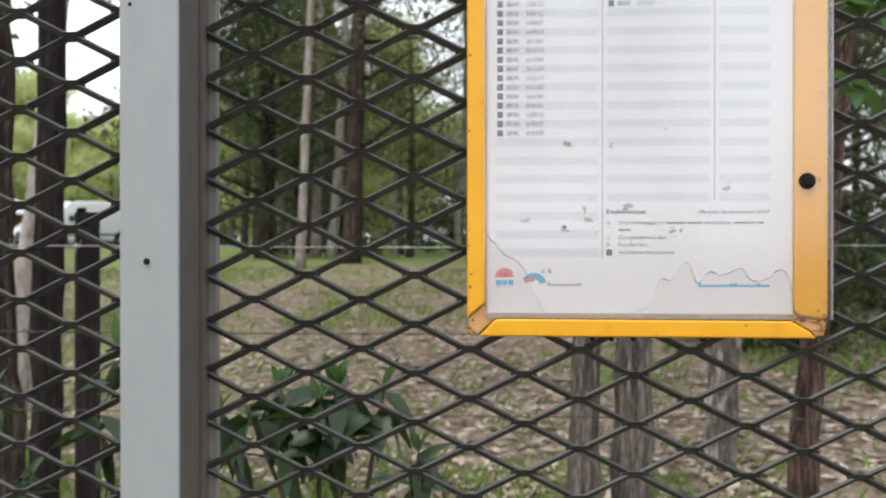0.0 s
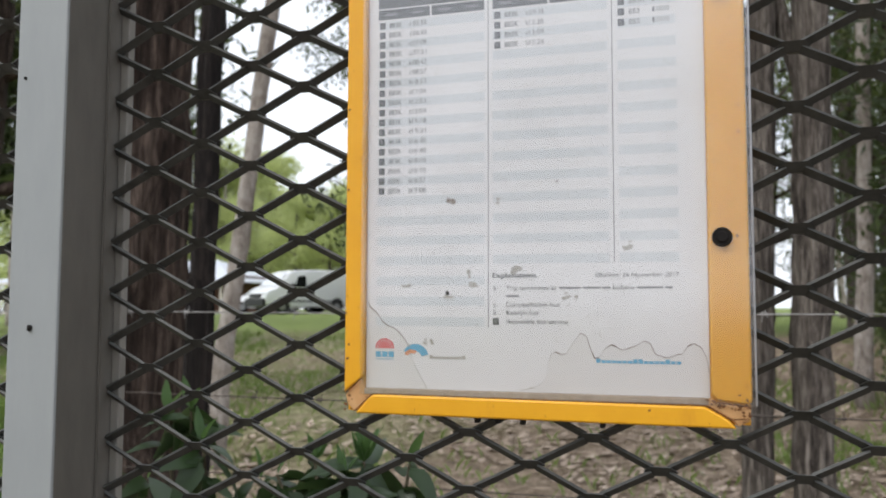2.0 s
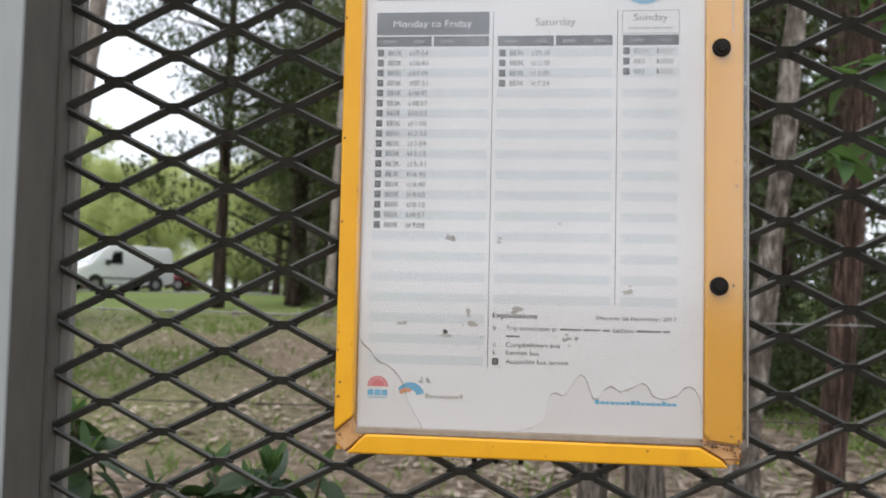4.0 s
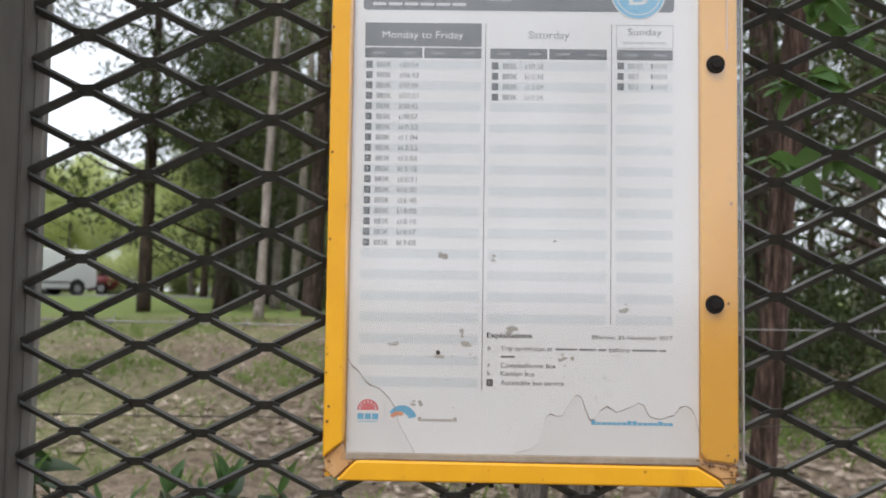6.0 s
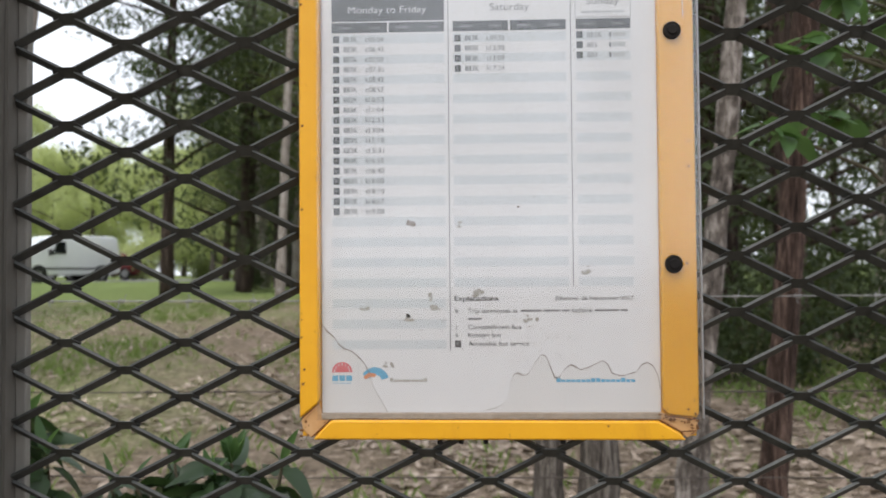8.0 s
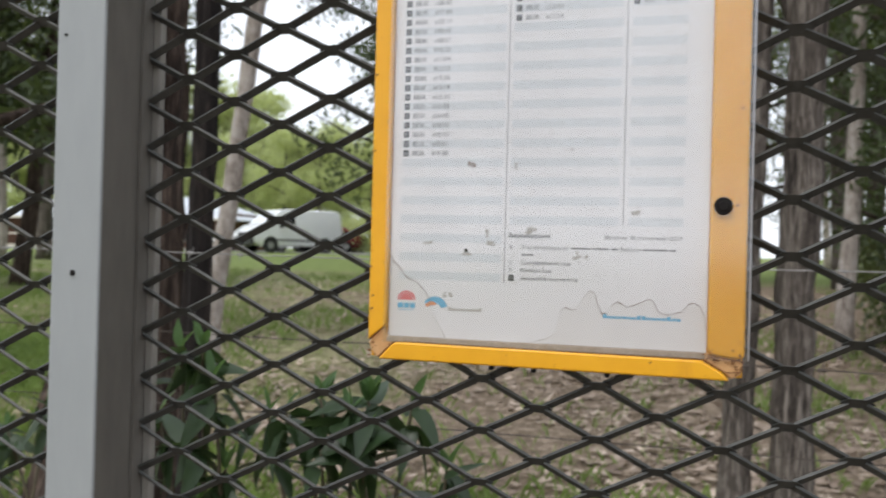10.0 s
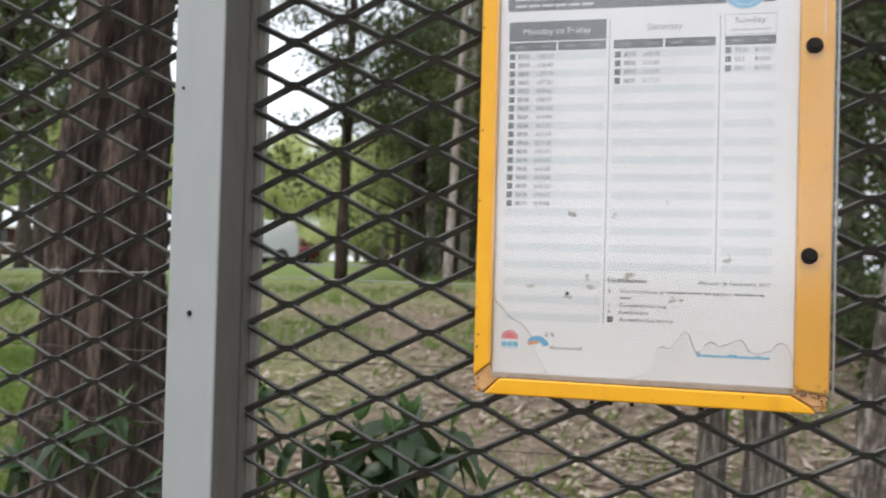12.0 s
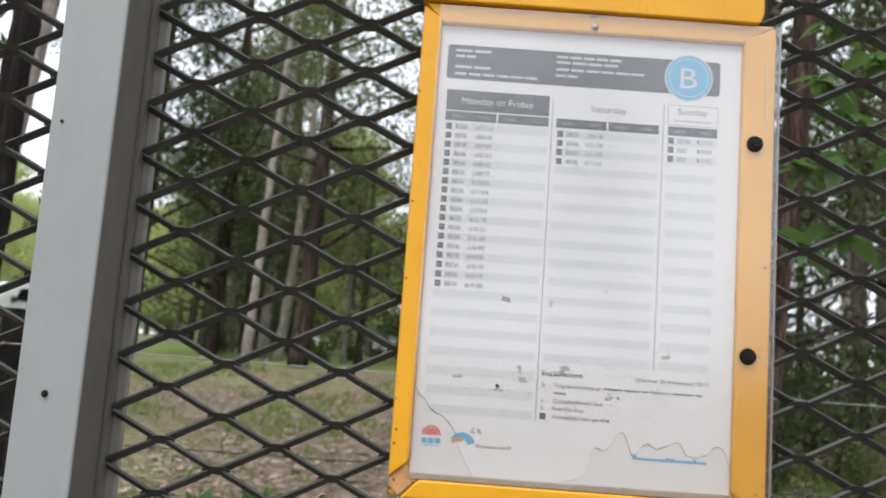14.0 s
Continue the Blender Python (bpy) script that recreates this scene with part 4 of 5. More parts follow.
near_tree("grey fibrous tree trunk with rough bark", 0.57, 2.81, [(0.55, 0.15, 0.083), (0.561, 1.0, 0.069), (0.575, 1.7, 0.064), (0.591, 2.54, 0.06), (0.60, 3.3, 0.056)], BARK_GREY, 36, 20, 0.2, fork=[(0.585, 0, 2.22, 0.035), (0.54, 0.01, 2.42, 0.034), (0.48, 0.03, 2.65, 0.031), (0.42, 0.05, 3.0, 0.028), (0.3, 0.1, 4.2, 0.015)])
near_tree("grey tree trunk with pale peeling upper bark", 1.32, 3.9, [(1.17, 0.25, 0.078), (1.215, 0.9, 0.066), (1.262, 1.25, 0.060), (1.311, 1.7, 0.059), (1.375, 2.15, 0.049), (1.405, 2.5, 0.051), (1.45, 3.0, 0.045)], BARK_PEEL, 37, 18, 0.3)
near_tree("reddish furrowed tree trunk beside the fence", 1.29, 2.81, [(1.20, 0.2, 0.060), (1.236, 0.9, 0.049), (1.300, 1.6, 0.047), (1.362, 2.3, 0.048), (1.42, 3.1, 0.045)], BARK_RED, 38, 22, 0.22)


def far_z(x, y):
    return ground_z(x, y) - 0.06


# single trees in the open ground
def straight(h, lean=(0, 0), bow=0.0):
    return [(lean[0] * u + bow * math.sin(u * math.pi), lean[1] * u, h * u) for u in (0, 0.15, 0.35, 0.6, 0.82, 1.0)]


def taper(r):
    return [r * 1.25, r, r * 0.9, r * 0.75, r * 0.5, r * 0.2]


build_tree("tree", "slim dark tree with drooping foliage on the lawn", (-8.13, 22, far_z(-8.13, 22)), straight(12.5, (0.25, 0)), taper(0.16), BARK_BROWN, LEAF_DARK, 51, 3.2, 3.7, 16000, 0.165, 26, 12, clump=0.30, slim=0.38)
build_tree("tree", "slender pale-barked gum, almost bare low down", (-4.16, 18, far_z(-4.16, 18)), straight(11, (0.5, 0), -0.03), taper(0.095), BARK_PALE, LEAF_GUM, 52, 6.5, 2.0, 2200, 0.16, 7, 10)
build_tree("tree", "dark-trunked tree in front of the woods", (-3.5, 21, far_z(-3.5, 21)), straight(12, (0.3, 0)), taper(0.22), BARK_BROWN, LEAF_GUM, 53, 3.2, 2.8, 4600, 0.17, 14, 12)
build_tree("tree", "pale slim trunk with a blackened foot", (1.62, 8.4, far_z(1.62, 8.4)), straight(9, (0.2, 0)), taper(0.075), BARK_PALE, LEAF_GUM, 54, 4.4, 1.9, 2400, 0.14, 8, 10)


for n, (x, y, lean, r, low) in enumerate(((-11.9, 11.5, (-0.6, 0.2), 0.17, 2.2), (-11.2, 11.9, (0.9, 0.1), 0.13, 2.0), (-13.6, 12.4, (-0.3, 0.4), 0.11, 2.6))):
    build_tree("tree", "dark leaning trunk under dense drooping leaves", (x, y, far_z(x, y)), straight(8.5, lean, 0.1), taper(r), BARK_BROWN, LEAF_DARK, 57 + n, low, 2.6, 8500, 0.17, 18, 10, clump=0.42, slim=0.4, group="trees before the house")


# the woods: a few kinds, then copies
def wood_kinds():
    kinds = []
    specs = (("tall gum tree with a grey trunk and drooping leaves", 13, 0.19, BARK_GREY, LEAF_GUM, 4.4, 2.9, 3000, 0.19),
             ("dense dark-leaved tree with low foliage", 10, 0.17, BARK_BROWN, LEAF_DARK, 1.2, 2.6, 4200, 0.17),
             ("mid-green tree with a leaning pale trunk", 11, 0.15, BARK_PALE, LEAF_GUM, 2.6, 2.5, 3000, 0.17),
             ("slim dark trunk with sparse high leaves", 12, 0.12, BARK_BLACK, LEAF_GUM, 4.6, 2.0, 2600, 0.17),
             ("broad light-green tree at the lawn's far edge, paled with painted haze", 9, 0.2, BARK_GREY, LEAF_HAZY, 0.8, 3.6, 9000, 0.34))
    for n, (label, h, r, bark, leaf, low, cr, count, size) in enumerate(specs):
        x, y = (-60 - 8 * n, 95)
        t = build_tree("tree", label, (x, y, far_z(x, y)), straight(h, (0.5 if n == 2 else 0.15, 0.1), 0.12), taper(r), bark, leaf, 70 + n, low, cr, count, size, 14, 9, group="trees of the woods")
        kinds.append(t)
    return kinds


KINDS = wood_kinds()


def plant(kind, x, y, scale=1.0, turn=0.0):
    copy_thing(KINDS[kind], Matrix.Translation((x, y, far_z(x, y))) @ Matrix.Rotation(turn, 4, "Z") @ Matrix.Scale(scale, 4))


def plant_woods():
    rnd = random.Random(8)

    def band(n, a0, a1, d0, d1, kinds, s0, s1):
        """n trees between two bearings (degrees right of straight ahead) and two distances."""
        for i in range(n):
            a = radians(a0 + (a1 - a0) * (i + rnd.random()) / n)
            d = rnd.uniform(d0, d1)
            if abs(math.degrees(a) - 23.6) < (0.9 if d > 15 else 2.0):
                continue
            plant(rnd.choice(kinds), d * math.sin(a), d * math.cos(a) - 0.5, rnd.uniform(s0, s1), rnd.uniform(0, 6.28))

    band(7, -16.5, -10.5, 27, 40, (0, 1, 2, 1), 0.9, 1.2)
    band(4, -10.5, -1, 30, 40, (2, 2, 4), 0.75, 0.95)
    band(5, -15.5, -10, 24, 30, (1, 1, 2), 0.7, 0.95)
    band(3, -9, -1, 25, 31, (2, 1), 0.5, 0.7)
    band(8, -1, 12, 18, 34, (0, 1, 2), 0.8, 1.1)
    band(10, 11, 38, 9, 16, (1, 1, 0), 0.6, 0.9)
    band(4, -14, -8.5, 26, 36, (0, 2, 0), 0.9, 1.2)
    band(20, 10, 42, 15, 32, (0, 1, 2, 1), 0.8, 1.15)
    plant(1, -6.75, 24.6, 1.3, 0.6)
    plant(1, 6.4, 20.5, 0.95, 1.1)
    plant(1, 6.9, 18.2, 0.9, 3.0)
    plant(1, 8.4, 15.6, 0.85, 5.0)
    plant(1, -18.6, 14.6, 0.95, 4.0)
    band(7, -47, -36, 24, 33, (0, 0, 2), 1.0, 1.2)
    # unseen trees added behind the stop, to bound the sky mirrored in the cover
    band(17, 167, 232, 36, 44, (0, 0, 1), 0.98, 1.1)
    band(5, 148, 168, 44, 52, (1, 1), 0.55, 0.65)
    band(6, 126, 148, 38, 46, (0, 1), 0.7, 0.8)
    band(7, -62, -45, 8, 20, (0, 1, 1), 0.8, 1.1)
    band(10, -46, -28, 74, 86, (0, 4, 4), 1.2, 1.6)
    band(9, -44, -27, 70, 80, (4,), 0.8, 1.0)
    band(12, -27, -12, 60, 74, (4,), 0.75, 1.0)
    band(14, -40, -10, 76, 95, (4, 4, 2), 1.0, 1.25)
    band(10, -17, -6, 40, 56, (4, 2), 0.7, 1.0)
    band(13, -18, 3, 42, 60, (4, 4, 2), 0.65, 0.95)
    band(14, 5, 45, 34, 60, (1, 0, 1), 1.0, 1.4)


plant_woods()


def build_bush(label, at, w, h, leaf, count, size, seed, group="bushes"):
    rnd = random.Random(seed)
    bush = thing("bush", label, "bush", at, group)
    centres, sizes = [], []
    for i in range(7):
        a = rnd.uniform(0, 6.28)
        pts = limb_points(rnd, (0, 0, 0), (math.cos(a) * 0.6 * w / h, math.sin(a) * 0.6 * w / h, 1), h * rnd.uniform(0.6, 0.95), 4)
        part("stem", tube(bmesh.new(), pts, [0.02, 0.016, 0.012, 0.008, 0.004], 5), STEM, bush)
        for p in pts[1:]:
            centres.append(p[:])
            sizes.append(w * rnd.uniform(0.25, 0.45))
    v, f = leaf_cloud(centres, sizes, count, size, seed, 0.2, 0.4)
    v = [(x, y, max(z, 0.03)) for x, y, z in v]
    mesh_of("foliage", v, f, leaf, bush)
    return bush


def plant_bushes():
    rnd = random.Random(77)
    kinds = [build_bush("dark low bush under the trees", (30, 70, far_z(30, 70)), 1.5, 1.8, LEAF_DARK, 1700, 0.12, 5),
             build_bush("green leafy bush at the edge of the woods", (34, 70, far_z(34, 70)), 1.3, 1.5, LEAF_GUM, 1500, 0.12, 6),
             build_bush("light green bush beside the lawn, paled with painted haze", (38, 70, far_z(38, 70)), 1.8, 2.0, LEAF_HAZY, 1600, 0.15, 7)]
    for n, a0, a1, d0, d1, ks in ((12, -15.5, 2, 25, 32, (0, 0, 1)), (5, 11, 34, 8, 10.5, (1, 1, 0)), (14, 10, 40, 9, 20, (0, 1, 0)), (8, -26, -9, 42, 52, (2, 2, 1))):
        for i in range(n):
            a = radians(a0 + (a1 - a0) * (i + rnd.random()) / n)
            d = rnd.uniform(d0, d1)
            x, y = d * math.sin(a), d * math.cos(a) - 0.5
            s = rnd.uniform(0.6, 1.2) * (0.55 if d < 10 else 1)
            copy_thing(kinds[rnd.choice(ks)], Matrix.Translation((x, y, far_z(x, y))) @ Matrix.Rotation(rnd.uniform(0, 6), 4, "Z") @ Matrix.Scale(s, 4))


plant_bushes()


# ---- large-leaved shrubs just behind the mesh ----
def leaf_mesh(name, length, width, material, bend=0.18, fold=0.25, broad=0.45):
    bm = bmesh.new()
    n = 6
    rows = []
    for i in range(n + 1):
        u = i / n
        w = width / 2 * (math.sin(math.pi * min(1, u ** (0.75 if broad < 0.5 else 0.55))) ** 0.8 if 0 < u < 1 else 0.03)
        y, z = length * u, -bend * length * u * u
        rows.append([bm.verts.new((-w, y, z + w * fold)), bm.verts.new((0, y, z)), bm.verts.new((w, y, z + w * fold))])
    for a, b in zip(rows, rows[1:]):
        for k in (0, 1):
            bm.faces.new((a[k], a[k + 1], b[k + 1], b[k]))
    me = bpy.data.meshes.new(name)
    bm.to_mesh(me)
    bm.free()
    me.shade_smooth()
    me.materials.append(material)
    return me


VINE_LEAVES = [leaf_mesh("leaf", 0.060, 0.034, LEAF_VINE, 0.3, 0.2, 0.7), leaf_mesh("leaf", 0.050, 0.026, LEAF_VINE, 0.15, 0.2, 0.7)]


def put_leaf(parent, mesh, p, d, roll, scale):
    ob = new("leaf", mesh)
    ob.parent = parent
    q = Vector(d).normalized().to_track_quat("Y", "Z")
    ob.matrix_basis = Matrix.Translation(p) @ q.to_matrix().to_4x4() @ Matrix.Rotation(roll, 4, "Y") @ Matrix.Scale(scale, 4)


def build_shrub(label, x, y, tips, seed, meshes, spread=0.9, per=11, hang=0.0, name="shrub", along=0.16):
    """Stems from the ground to the tips; whorls of leaves round each tip and down its stem."""
    rnd = random.Random(seed)
    z0 = ground_z(x, y)
    shrub = thing(name, label, "shrub", (x, y, z0 - 0.02), "shrubs behind the mesh")
    base = Vector((x, y, z0))
    for tx, ty, tz in tips:
        tip = Vector((tx, ty, tz)) - base
        mid = tip * 0.5 + Vector((rnd.gauss(0, 0.03), rnd.gauss(0, 0.03), 0.03))
        pts = [Vector((rnd.gauss(0, 0.012), rnd.gauss(0, 0.012), 0)), mid * 0.5, mid, mid.lerp(tip, 0.6), tip]
        if name == "sapling":
            up = Vector((rnd.gauss(0, 0.01), rnd.gauss(0, 0.01), tip.z * rnd.uniform(0.8, 0.95)))
            pts = [pts[0], up * 0.5, up, up.lerp(tip, 0.6) + Vector((0, 0, 0.06)), tip]
        part("stem", tube(bmesh.new(), pts, [0.006, 0.005, 0.004, 0.003, 0.0018], 6), STEM, shrub)
        for i in range(per):
            u = (i / per) ** 1.3
            p = tip.lerp(pts[3], u * along / 0.16)
            a = i * 2.4 + rnd.uniform(-0.3, 0.3)
            lift = 0.75 - 1.5 * u * spread - hang + rnd.uniform(-0.2, 0.2)
            d = (math.cos(a), math.sin(a), lift)
            put_leaf(shrub, rnd.choice(meshes), p, d, rnd.uniform(-0.5, 0.5), rnd.uniform(0.7, 1.15))



def build_broad_shrub(label, x, y, nodes, seed):
    """Bent stems that end in whorls: a few upright young leaves on top, older ones spreading and hanging."""
    rnd = random.Random(seed)
    z0 = ground_z(x, y)
    shrub = thing("shrub", label, "shrub", (x, y, z0 - 0.02), "shrubs behind the mesh")
    base = Vector((x, y, z0))
    for tx, ty, tz, young, old in nodes:
        tip = Vector((tx, ty, tz)) - base
        knee = Vector((tip.x * 0.5 + rnd.gauss(0, 0.03), tip.y * 0.5 + rnd.gauss(0, 0.02), tip.z * 0.8))
        pts = [Vector((rnd.gauss(0, 0.01), rnd.gauss(0, 0.01), 0)), knee * 0.5, knee, knee.lerp(tip, 0.55) + Vector((0, 0, 0.012)), tip]
        part("stem", tube(bmesh.new(), pts, [0.006, 0.005, 0.0038, 0.003, 0.002], 6), STEM, shrub)
        for i in range(young):
            a = i * 2.4 + rnd.uniform(-0.4, 0.4)
            put_leaf(shrub, rnd.choice(YOUNG_LEAVES), tip, (math.cos(a) * 0.45, math.sin(a) * 0.45, 1), a + rnd.uniform(-0.5, 0.5), rnd.uniform(0.7, 1.05))
        for i in range(old + 3):
            a = i * 2.4 + rnd.uniform(-0.5, 0.5)
            p = tip.lerp(pts[3], rnd.random() * 0.45) + Vector((rnd.gauss(0, 0.006), rnd.gauss(0, 0.006), 0))
            drop = rnd.choice((0.5, 0.1, -0.4, -0.9, -1.8))
            put_leaf(shrub, rnd.choice(BROAD_LEAVES), p, (math.cos(a), math.sin(a), drop), rnd.uniform(-0.9, 0.9), rnd.uniform(0.8, 1.3))


BROAD_LEAVES = [leaf_mesh("leaf", 0.062, 0.023, LEAF_SHRUB, 0.3, 0.3, 0.7), leaf_mesh("leaf", 0.052, 0.024, LEAF_SHRUB, 0.6, 0.2, 0.7), leaf_mesh("leaf", 0.068, 0.020, LEAF_SHRUB, 0.15, 0.3, 0.7)]
YOUNG_LEAVES = [leaf_mesh("leaf", 0.050, 0.014, LEAF_VINE, 0.1, 0.4), leaf_mesh("leaf", 0.042, 0.016, LEAF_VINE, 0.2, 0.4)]
build_broad_shrub("glossy green shrub with broad hanging leaves behind the mesh", -0.20, 0.48, [(-0.19, 0.47, 1.350, 8, 10), (-0.205, 0.45, 1.335, 3, 8), (-0.264, 0.49, 1.345, 4, 8), (-0.30, 0.46, 1.330, 1, 6), (-0.128, 0.46, 1.352, 1, 5), (-0.345, 0.50, 1.315, 2, 6), (-0.194, 0.45, 1.300, 1, 9), (-0.085, 0.47, 1.272, 2, 5), (-0.24, 0.44, 1.290, 0, 6)], 3)
build_broad_shrub("dark green leafy shrub against the mesh", -0.42, 0.47, [(-0.43, 0.47, 1.405, 3, 5), (-0.468, 0.48, 1.40, 2, 5), (-0.405, 0.46, 1.365, 2, 7), (-0.423, 0.45, 1.300, 1, 7), (-0.384, 0.46, 1.248, 2, 7), (-0.43, 0.47, 1.195, 2, 7), (-0.50, 0.48, 1.31, 1, 7)], 4)
build_broad_shrub("leafy shrub growing at the foot of the trunk", -0.85, 0.75, [(-0.80, 0.75, 1.29, 2, 8), (-0.88, 0.72, 1.24, 2, 8), (-0.95, 0.8, 1.25, 2, 8), (-0.75, 0.78, 1.15, 1, 8), (-1.05, 0.8, 1.18, 2, 8), (-1.15, 0.85, 1.1, 2, 8), (-0.9, 0.8, 1.08, 1, 8)], 5)
build_shrub("sapling with soft hanging green leaves beside the fence", 0.98, 0.9, [(0.56, 0.70, 1.90), (0.52, 0.70, 1.885), (0.61, 0.71, 1.97), (0.55, 0.69, 2.02), (0.66, 0.74, 2.08), (0.575, 0.72, 2.12), (0.70, 0.75, 1.95), (0.505, 0.71, 1.78), (0.60, 0.74, 1.80), (0.72, 0.76, 1.84)], 6, VINE_LEAVES, 0.6, 9, 0.75, "sapling", 0.05)


# ---- leaf litter and grass on the ground ----
def litter():
    rng = np.random.default_rng(5)
    verts, faces = [], []
    n = 36000
    ys = 1.2 + 15 * rng.random(n) ** 1.25
    xs = (rng.random(n) * 1.75 - 0.95) * (ys + 0.6)
    keep = [noise.noise((x * 0.5, y * 0.5, 2.0)) > -0.25 and not (x < -1.3 * 0.5 * y and noise.noise((x * 0.4, y * 0.4, 7)) > -0.1) for x, y in zip(xs, ys)]
    for x, y in ((a, b) for a, b, k in zip(xs, ys, keep) if k):
        z = ground_z(x, y) + rng.uniform(0.004, 0.03)
        a, L = rng.uniform(0, 6.28), rng.uniform(0.04, 0.13)
        w, t = L * rng.uniform(0.14, 0.3), rng.normal(0, 0.25)
        ca, sa = math.cos(a), math.sin(a)
        i = len(verts)
        verts += [(x - ca * L / 2, y - sa * L / 2, z), (x - sa * w, y + ca * w, z + 0.008), (x + ca * L / 2, y + sa * L / 2, z + abs(t) * L * 0.6), (x + sa * w, y - ca * w, z + 0.004)]
        faces.append((i, i + 1, i + 2, i + 3))
    ob = mesh_of("leaf_litter", verts, faces, LEAF_DEAD)
    tagged(ob, "scattered dry brown gum leaves and bark strips", "leaf litter", kind="stuff")


def grass():
    rng = np.random.default_rng(6)
    verts, faces = [], []
    count = 0
    while count < 9000:
        y = 1.0 + 17 * rng.random() ** 1.3
        x = (rng.random() * 1.8 - 1.0) * (y + 0.6)
        dense = noise.noise((x * 0.42, y * 0.42, 5.5)) - 0.08 + (0.4 if x < -0.55 * y else 0.0)
        if dense < 0.02 and rng.random() > 0.12:
            continue
        count += 1
        z = ground_z(x, y) - 0.01
        for _ in range(4):
            a, h = rng.uniform(0, 6.28), rng.uniform(0.04, 0.13)
            bx, by = x + rng.normal(0, 0.05), y + rng.normal(0, 0.05)
            w = rng.uniform(0.003, 0.007)
            dx, dy = math.cos(a), math.sin(a)
            i = len(verts)
            verts += [(bx - dy * w, by + dx * w, z), (bx + dy * w, by - dx * w, z), (bx + dx * h * 0.25 + dy * w * 0.6, by + dy * h * 0.25 - dx * w * 0.6, z + h * 0.6), (bx + dx * h * 0.7, by + dy * h * 0.7, z + h)]
            faces += [(i, i + 1, i + 2, i + 3)]
    # fresh patches: a thick one towards the house, a thin one under the trees
    for n in range(17600):
        cx, cy, rx, ry = (-6.7, 5.75, 2.9, 1.5) if n < 15000 else (3.7, 7.2, 1.7, 1.8)
        a, q = rng.uniform(0, 6.28), rng.random() ** 0.5
        bx, by = cx + rx * q * math.cos(a), cy + ry * q * math.sin(a)
        z, h, a = ground_z(bx, by) - 0.01, rng.uniform(0.05, 0.12), rng.uniform(0, 6.28)
        w, dx, dy, i = rng.uniform(0.006, 0.012), math.cos(a), math.sin(a), len(verts)
        verts += [(bx - dy * w, by + dx * w, z), (bx + dy * w, by - dx * w, z), (bx + dx * h * 0.3 + dy * w * 0.6, by + dy * h * 0.3 - dx * w * 0.6, z + h * 0.6), (bx + dx * h * 0.8, by + dy * h * 0.8, z + h * 0.9)]
        faces += [(i, i + 1, i + 2, i + 3)]
    ob = mesh_of("grass", verts, faces, GRASS)
    tagged(ob, "short uneven green grass in tufts", "grass", kind="stuff")


litter()
grass()


# ---- vehicles and the house across the lawn ----
def wheel(parent, x, y, r):
    bm = bmesh.new()
    bmesh.ops.create_cone(bm, cap_ends=True, segments=24, radius1=r, radius2=r, depth=0.2, matrix=pose(x, y, r, 90))
    bmesh.ops.bevel(bm, geom=[e for e in bm.edges if len(e.link_faces) == 2 and max(len(f.verts) for f in e.link_faces) > 4], offset=0.03, segments=2, affect="EDGES")
    tyre = part("wheel", bm, RUBBER, parent, "black tyre", True)
    bm = bmesh.new()
    bmesh.ops.create_cone(bm, cap_ends=True, segments=20, radius1=r * 0.6, radius2=r * 0.5, depth=0.04, matrix=pose(x, y + (0.1 if y > 0 else -0.1), r, 90 if y < 0 else -90))
    part("rim", bm, STEEL, tyre)


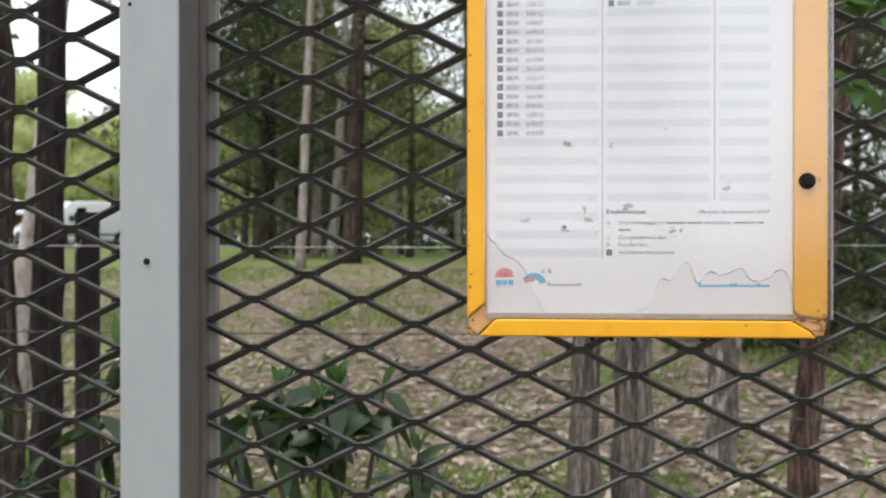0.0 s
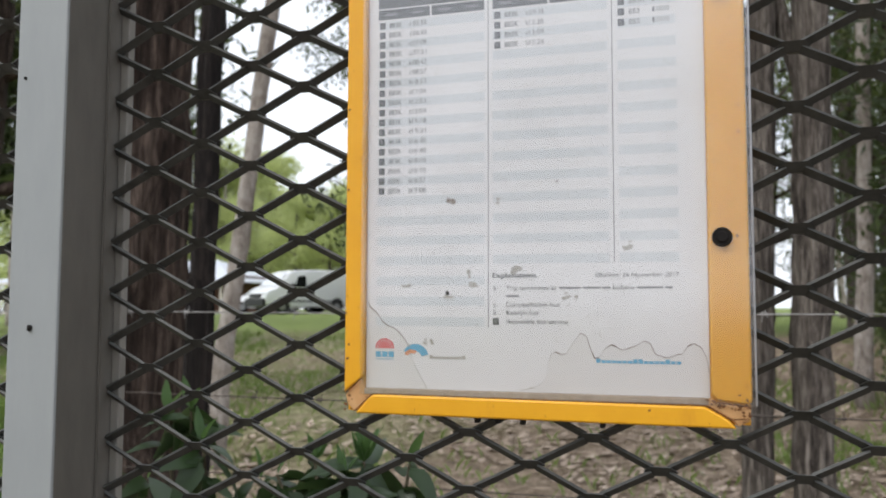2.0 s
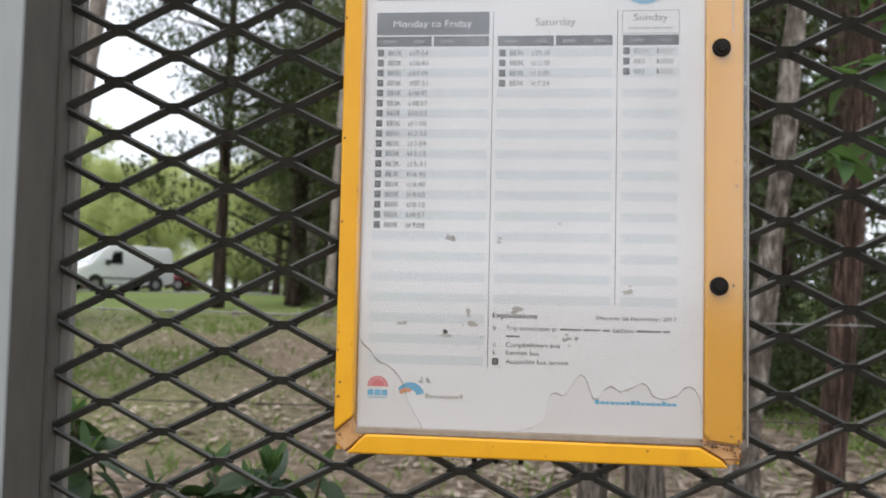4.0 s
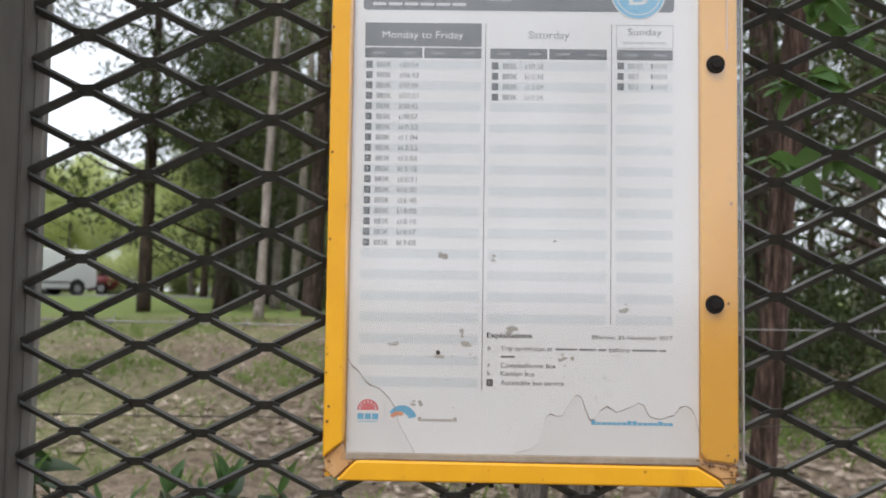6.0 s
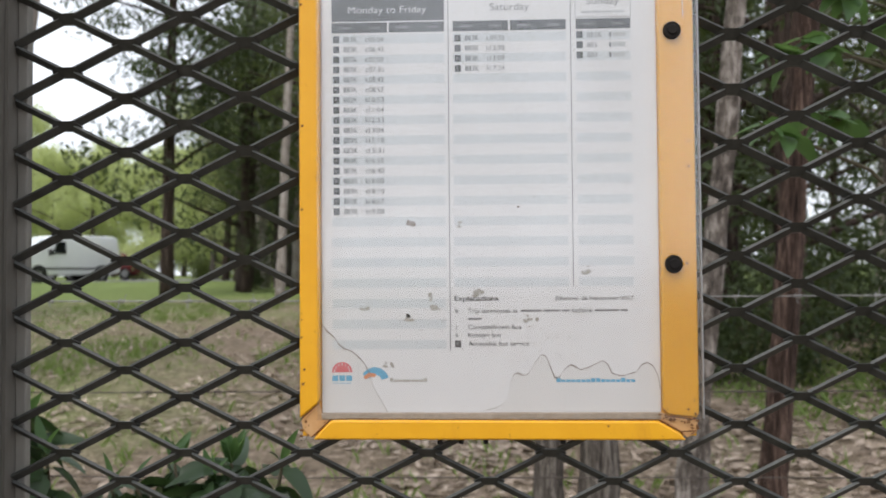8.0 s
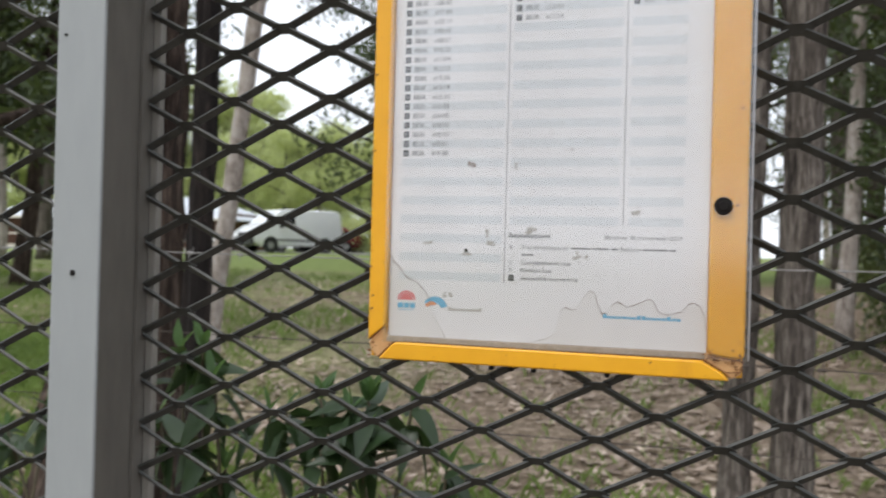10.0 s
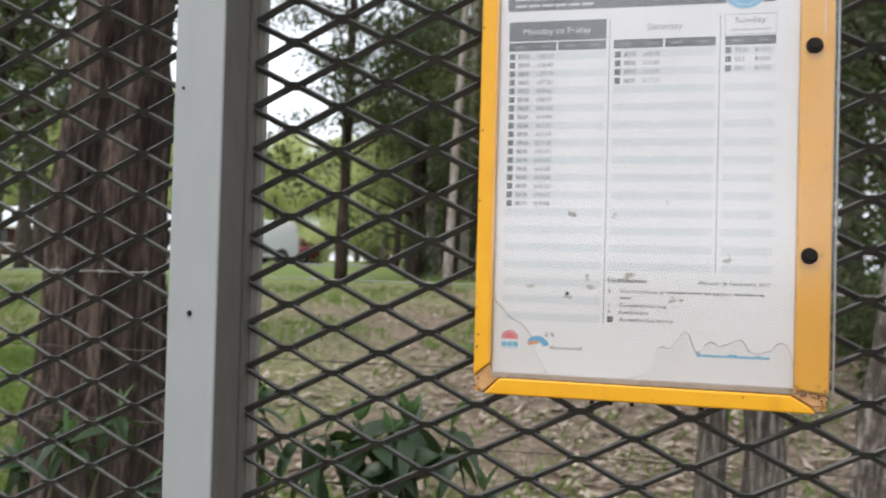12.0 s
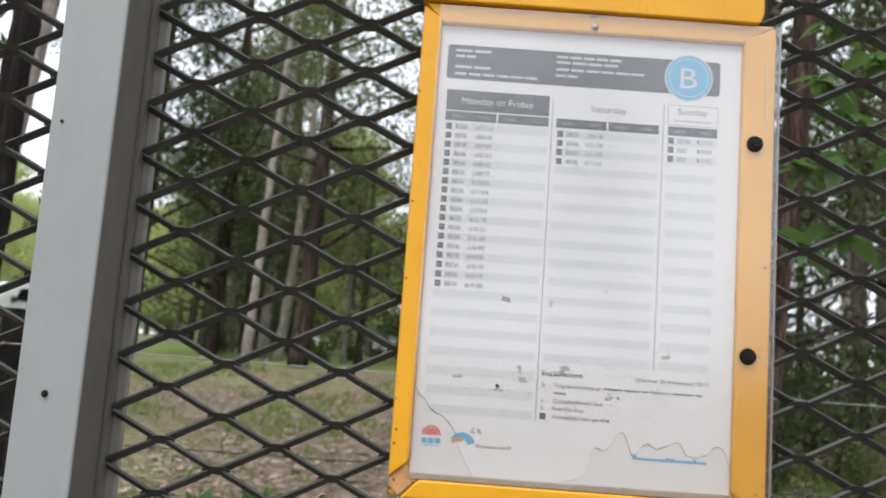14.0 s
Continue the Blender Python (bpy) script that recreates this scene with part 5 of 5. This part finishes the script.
def build_van(at, turn):
    """A mid-size panel van; it points along -x before the turn."""
    van = thing("van", "white panel van with dark side windows, parked", "van", at)
    W = 0.95
    side = [(-2.40, 0.45), (-2.45, 0.75), (-2.35, 1.02), (-1.80, 1.22), (-1.12, 1.92), (-0.85, 2.04), (0.2, 2.10), (2.2, 2.08), (2.38, 1.98), (2.45, 1.0), (2.42, 0.40), (1.95, 0.32), (-2.0, 0.30)]
    bm = prism(bmesh.new(), side, -W, W)
    for v in bm.verts:
        if v.co.z > 1.1:
            v.co.y *= 1 - 0.13 * (v.co.z - 1.1) / 0.87
    bmesh.ops.bevel(bm, geom=bm.edges[:], offset=0.06, segments=3, affect="EDGES", profile=0.5)
    part("body", bm, VAN_WHITE, van, "", True)
    for s in (-1, 1):
        win = [(-0.86, 1.26), (-0.66, 1.78), (-0.26, 1.80), (-0.26, 1.24)]
        bm = prism(bmesh.new(), [(x, z) for x, z in win], s * 0.90, s * 0.948)
        for v in bm.verts:
            v.co.y -= s * 0.135 * (v.co.z - 1.15)
        part("side_window", bm, GLASS_DARK, van, "dark cab window")
        part("sill_trim", boxed((-1.5, min(s * 0.945, s * 0.965), 0.55), (1.5, max(s * 0.945, s * 0.965), 0.63), 0.008), TRIM_DARK, van)
        part("mirror", boxed((-1.12, min(s * 0.96, s * 1.16), 1.16), (-0.98, max(s * 0.96, s * 1.16), 1.42), 0.03), TRIM_DARK, van)
        part("headlamp", boxed((-2.40, min(s * 0.5, s * 0.86), 0.80), (-2.30, max(s * 0.5, s * 0.86), 0.98), 0.03), LAMP_SKY_PALE, van)
        for x in (-1.55, 1.45):
            wheel(van, x, s * 0.84, 0.33)
            bm = bmesh.new()
            bmesh.ops.create_cone(bm, cap_ends=True, segments=24, radius1=0.39, radius2=0.39, depth=0.06, matrix=pose(x, s * 0.925, 0.36, 90))
            part("wheel_arch", bm, TRIM_DARK, van)
    screen = bmesh.new()
    vs = [screen.verts.new(p) for p in ((-1.78, -0.80, 1.27), (-1.78, 0.80, 1.27), (-1.17, 0.70, 1.90), (-1.17, -0.70, 1.90))]
    f = screen.faces.new(vs)
    r = bmesh.ops.extrude_face_region(screen, geom=[f])
    for v in r["geom"]:
        if isinstance(v, bmesh.types.BMVert):
            v.co += Vector((-0.02, 0, 0.03))
    # opaque pale colour stands in for the sky mirrored in the glass
    part("windscreen", screen, LAMP_SKY_PALE, van, "windscreen with the bright sky's reflection painted pale")
    part("bumper", boxed((-2.55, -0.90, 0.34), (-2.36, 0.90, 0.70), 0.05), TRIM_DARK, van, "dark front bumper")
    part("grille", boxed((-2.50, -0.52, 0.72), (-2.36, 0.52, 0.92), 0.02), TRIM_DARK, van)
    van.rotation_euler = (0, 0, turn)


def build_car(label, at, turn, paint, group="parked cars"):
    car = thing("car", label, "car", at, group)
    W = 0.86
    lower = [(-2.1, 0.35), (-2.15, 0.62), (-1.95, 0.78), (-1.0, 0.90), (1.9, 0.94), (2.1, 0.80), (2.12, 0.40), (1.8, 0.25), (-1.8, 0.25)]
    bm = prism(bmesh.new(), lower, -W, W)
    bmesh.ops.bevel(bm, geom=bm.edges[:], offset=0.06, segments=3, affect="EDGES")
    part("body", bm, paint, car, "", True)
    bm = prism(bmesh.new(), [(-1.05, 0.88), (-0.35, 1.38), (0.9, 1.42), (1.75, 0.92)], -W * 0.84, W * 0.84)
    for v in bm.verts:
        if v.co.z > 1.2:
            v.co.y *= 0.84
    bmesh.ops.bevel(bm, geom=bm.edges[:], offset=0.05, segments=2, affect="EDGES")
    part("cabin", bm, paint, car, "", True)
    for s in (-1, 1):
        bm = prism(bmesh.new(), [(-0.85, 0.95), (-0.3, 1.31), (0.85, 1.34), (1.45, 0.97)], s * 0.70, s * 0.735)
        for v in bm.verts:
            v.co.y -= s * 0.18 * max(0, v.co.z - 1.0)
        part("side_window", bm, GLASS_DARK, car)
        part("headlamp", boxed((-2.14, min(s * 0.45, s * 0.78), 0.60), (-2.02, max(s * 0.45, s * 0.78), 0.74), 0.02), LAMP_SKY_PALE, car)
        for x in (-1.3, 1.3):
            wheel(car, x, s * 0.78, 0.31)
    part("bumper", boxed((-2.19, -0.8, 0.3), (-2.05, 0.8, 0.45), 0.03), TRIM_DARK, car)
    car.rotation_euler = (0, 0, turn)


def build_house(x0, x1, y0, y1, z0):
    house = thing("house", "low brick house with pale metal roof and cream veranda posts", "house", ((x0 + x1) / 2, y0, z0))
    w, d = (x1 - x0) / 2, y1 - y0
    part("wall", boxed((-w + 0.6, 1.8, 0), (w - 0.6, d - 0.3, 2.2), 0.02), BRICK, house)
    bm = bmesh.new()
    eave, ridge, yr = 1.75, 3.15, d * 0.5
    a = [(-w, -0.3, eave), (w, -0.3, eave), (w, d, eave), (-w, d, eave), (-w + 3.4, yr, ridge), (w - 3.4, yr, ridge)]
    lo = [bm.verts.new(p) for p in a]
    hi = [bm.verts.new((p[0], p[1], p[2] + 0.08)) for p in a]
    for q in ((0, 1, 5, 4), (1, 2, 5), (2, 3, 4, 5), (3, 0, 4)):
        bm.faces.new([hi[i] for i in q])
        bm.faces.new([lo[i] for i in q][::-1])
    for i, j in ((0, 1), (1, 2), (2, 3), (3, 0)):
        bm.faces.new((lo[i], lo[j], hi[j], hi[i]))
    bmesh.ops.recalc_face_normals(bm, faces=bm.faces[:])
    roof = part("roof", bm, ROOF_TIN, house, "pale blue-grey metal roof")
    part("gutter", boxed((-w, -0.42, eave - 0.08), (w, -0.3, eave + 0.04), 0.01), CREAM, house)
    part("veranda_floor", boxed((-w + 0.4, -0.2, -0.1), (w - 0.4, 1.8, 0.12), 0.01), CREAM, house)
    n = 6
    for i in range(n):
        x = -w + 0.7 + (2 * w - 1.4) * i / (n - 1)
        part("veranda_post", boxed((x - 0.06, -0.12, 0.12), (x + 0.06, 0.0, eave - 0.08), 0.01), CREAM, house)
    for x in (-w * 0.55, -w * 0.05, w * 0.5):
        win = part("window", boxed((x - 0.8, 1.74, 0.6), (x + 0.8, 1.797, 1.7), 0.01), GLASS_DARK, house)
        part("window_frame", boxed((x - 0.88, 1.72, 0.52), (x + 0.88, 1.737, 0.6), 0.004), CREAM, win)
    part("railing", boxed((-w + 0.7, -0.08, 0.72), (-w * 0.1, -0.04, 0.80), 0.01), CREAM, house)


build_van((-18.6, 37.4, ground_z(-18.6, 37.4)), radians(57))
build_car("dark red car parked behind the van", (-18.6, 41.8, ground_z(-18.6, 41.8)), radians(8), CAR_RED)
build_car("white car parked beside the house", (-21.9, 39.8, ground_z(-21.9, 39.8)), radians(40), VAN_WHITE)
build_car("white car parked far off beyond the woods", (24.0, 54.6, ground_z(24.0, 54.6)), radians(15), VAN_WHITE)
build_house(-41.0, -24.5, 41.0, 49.0, ground_z(-31, 41) - 0.02)


def driveway():
    verts, faces = [], []
    for i in range(36):
        x = -46 + i * 1.6
        for y in (36.0 + 0.35 * math.sin(x * 0.2), 44.5 if x < -24 else 41.5):
            y2 = min(y, 40.6) if x < -24 else y
            verts.append((x, y2, ground_z(x, y2) + 0.02))
        if i:
            faces.append((2 * i - 2, 2 * i, 2 * i + 1, 2 * i - 1))
    ob = mesh_of("road", verts, faces, ASPHALT)
    tagged(ob, "pale worn asphalt drive beyond the lawn", "road", kind="structure")


driveway()
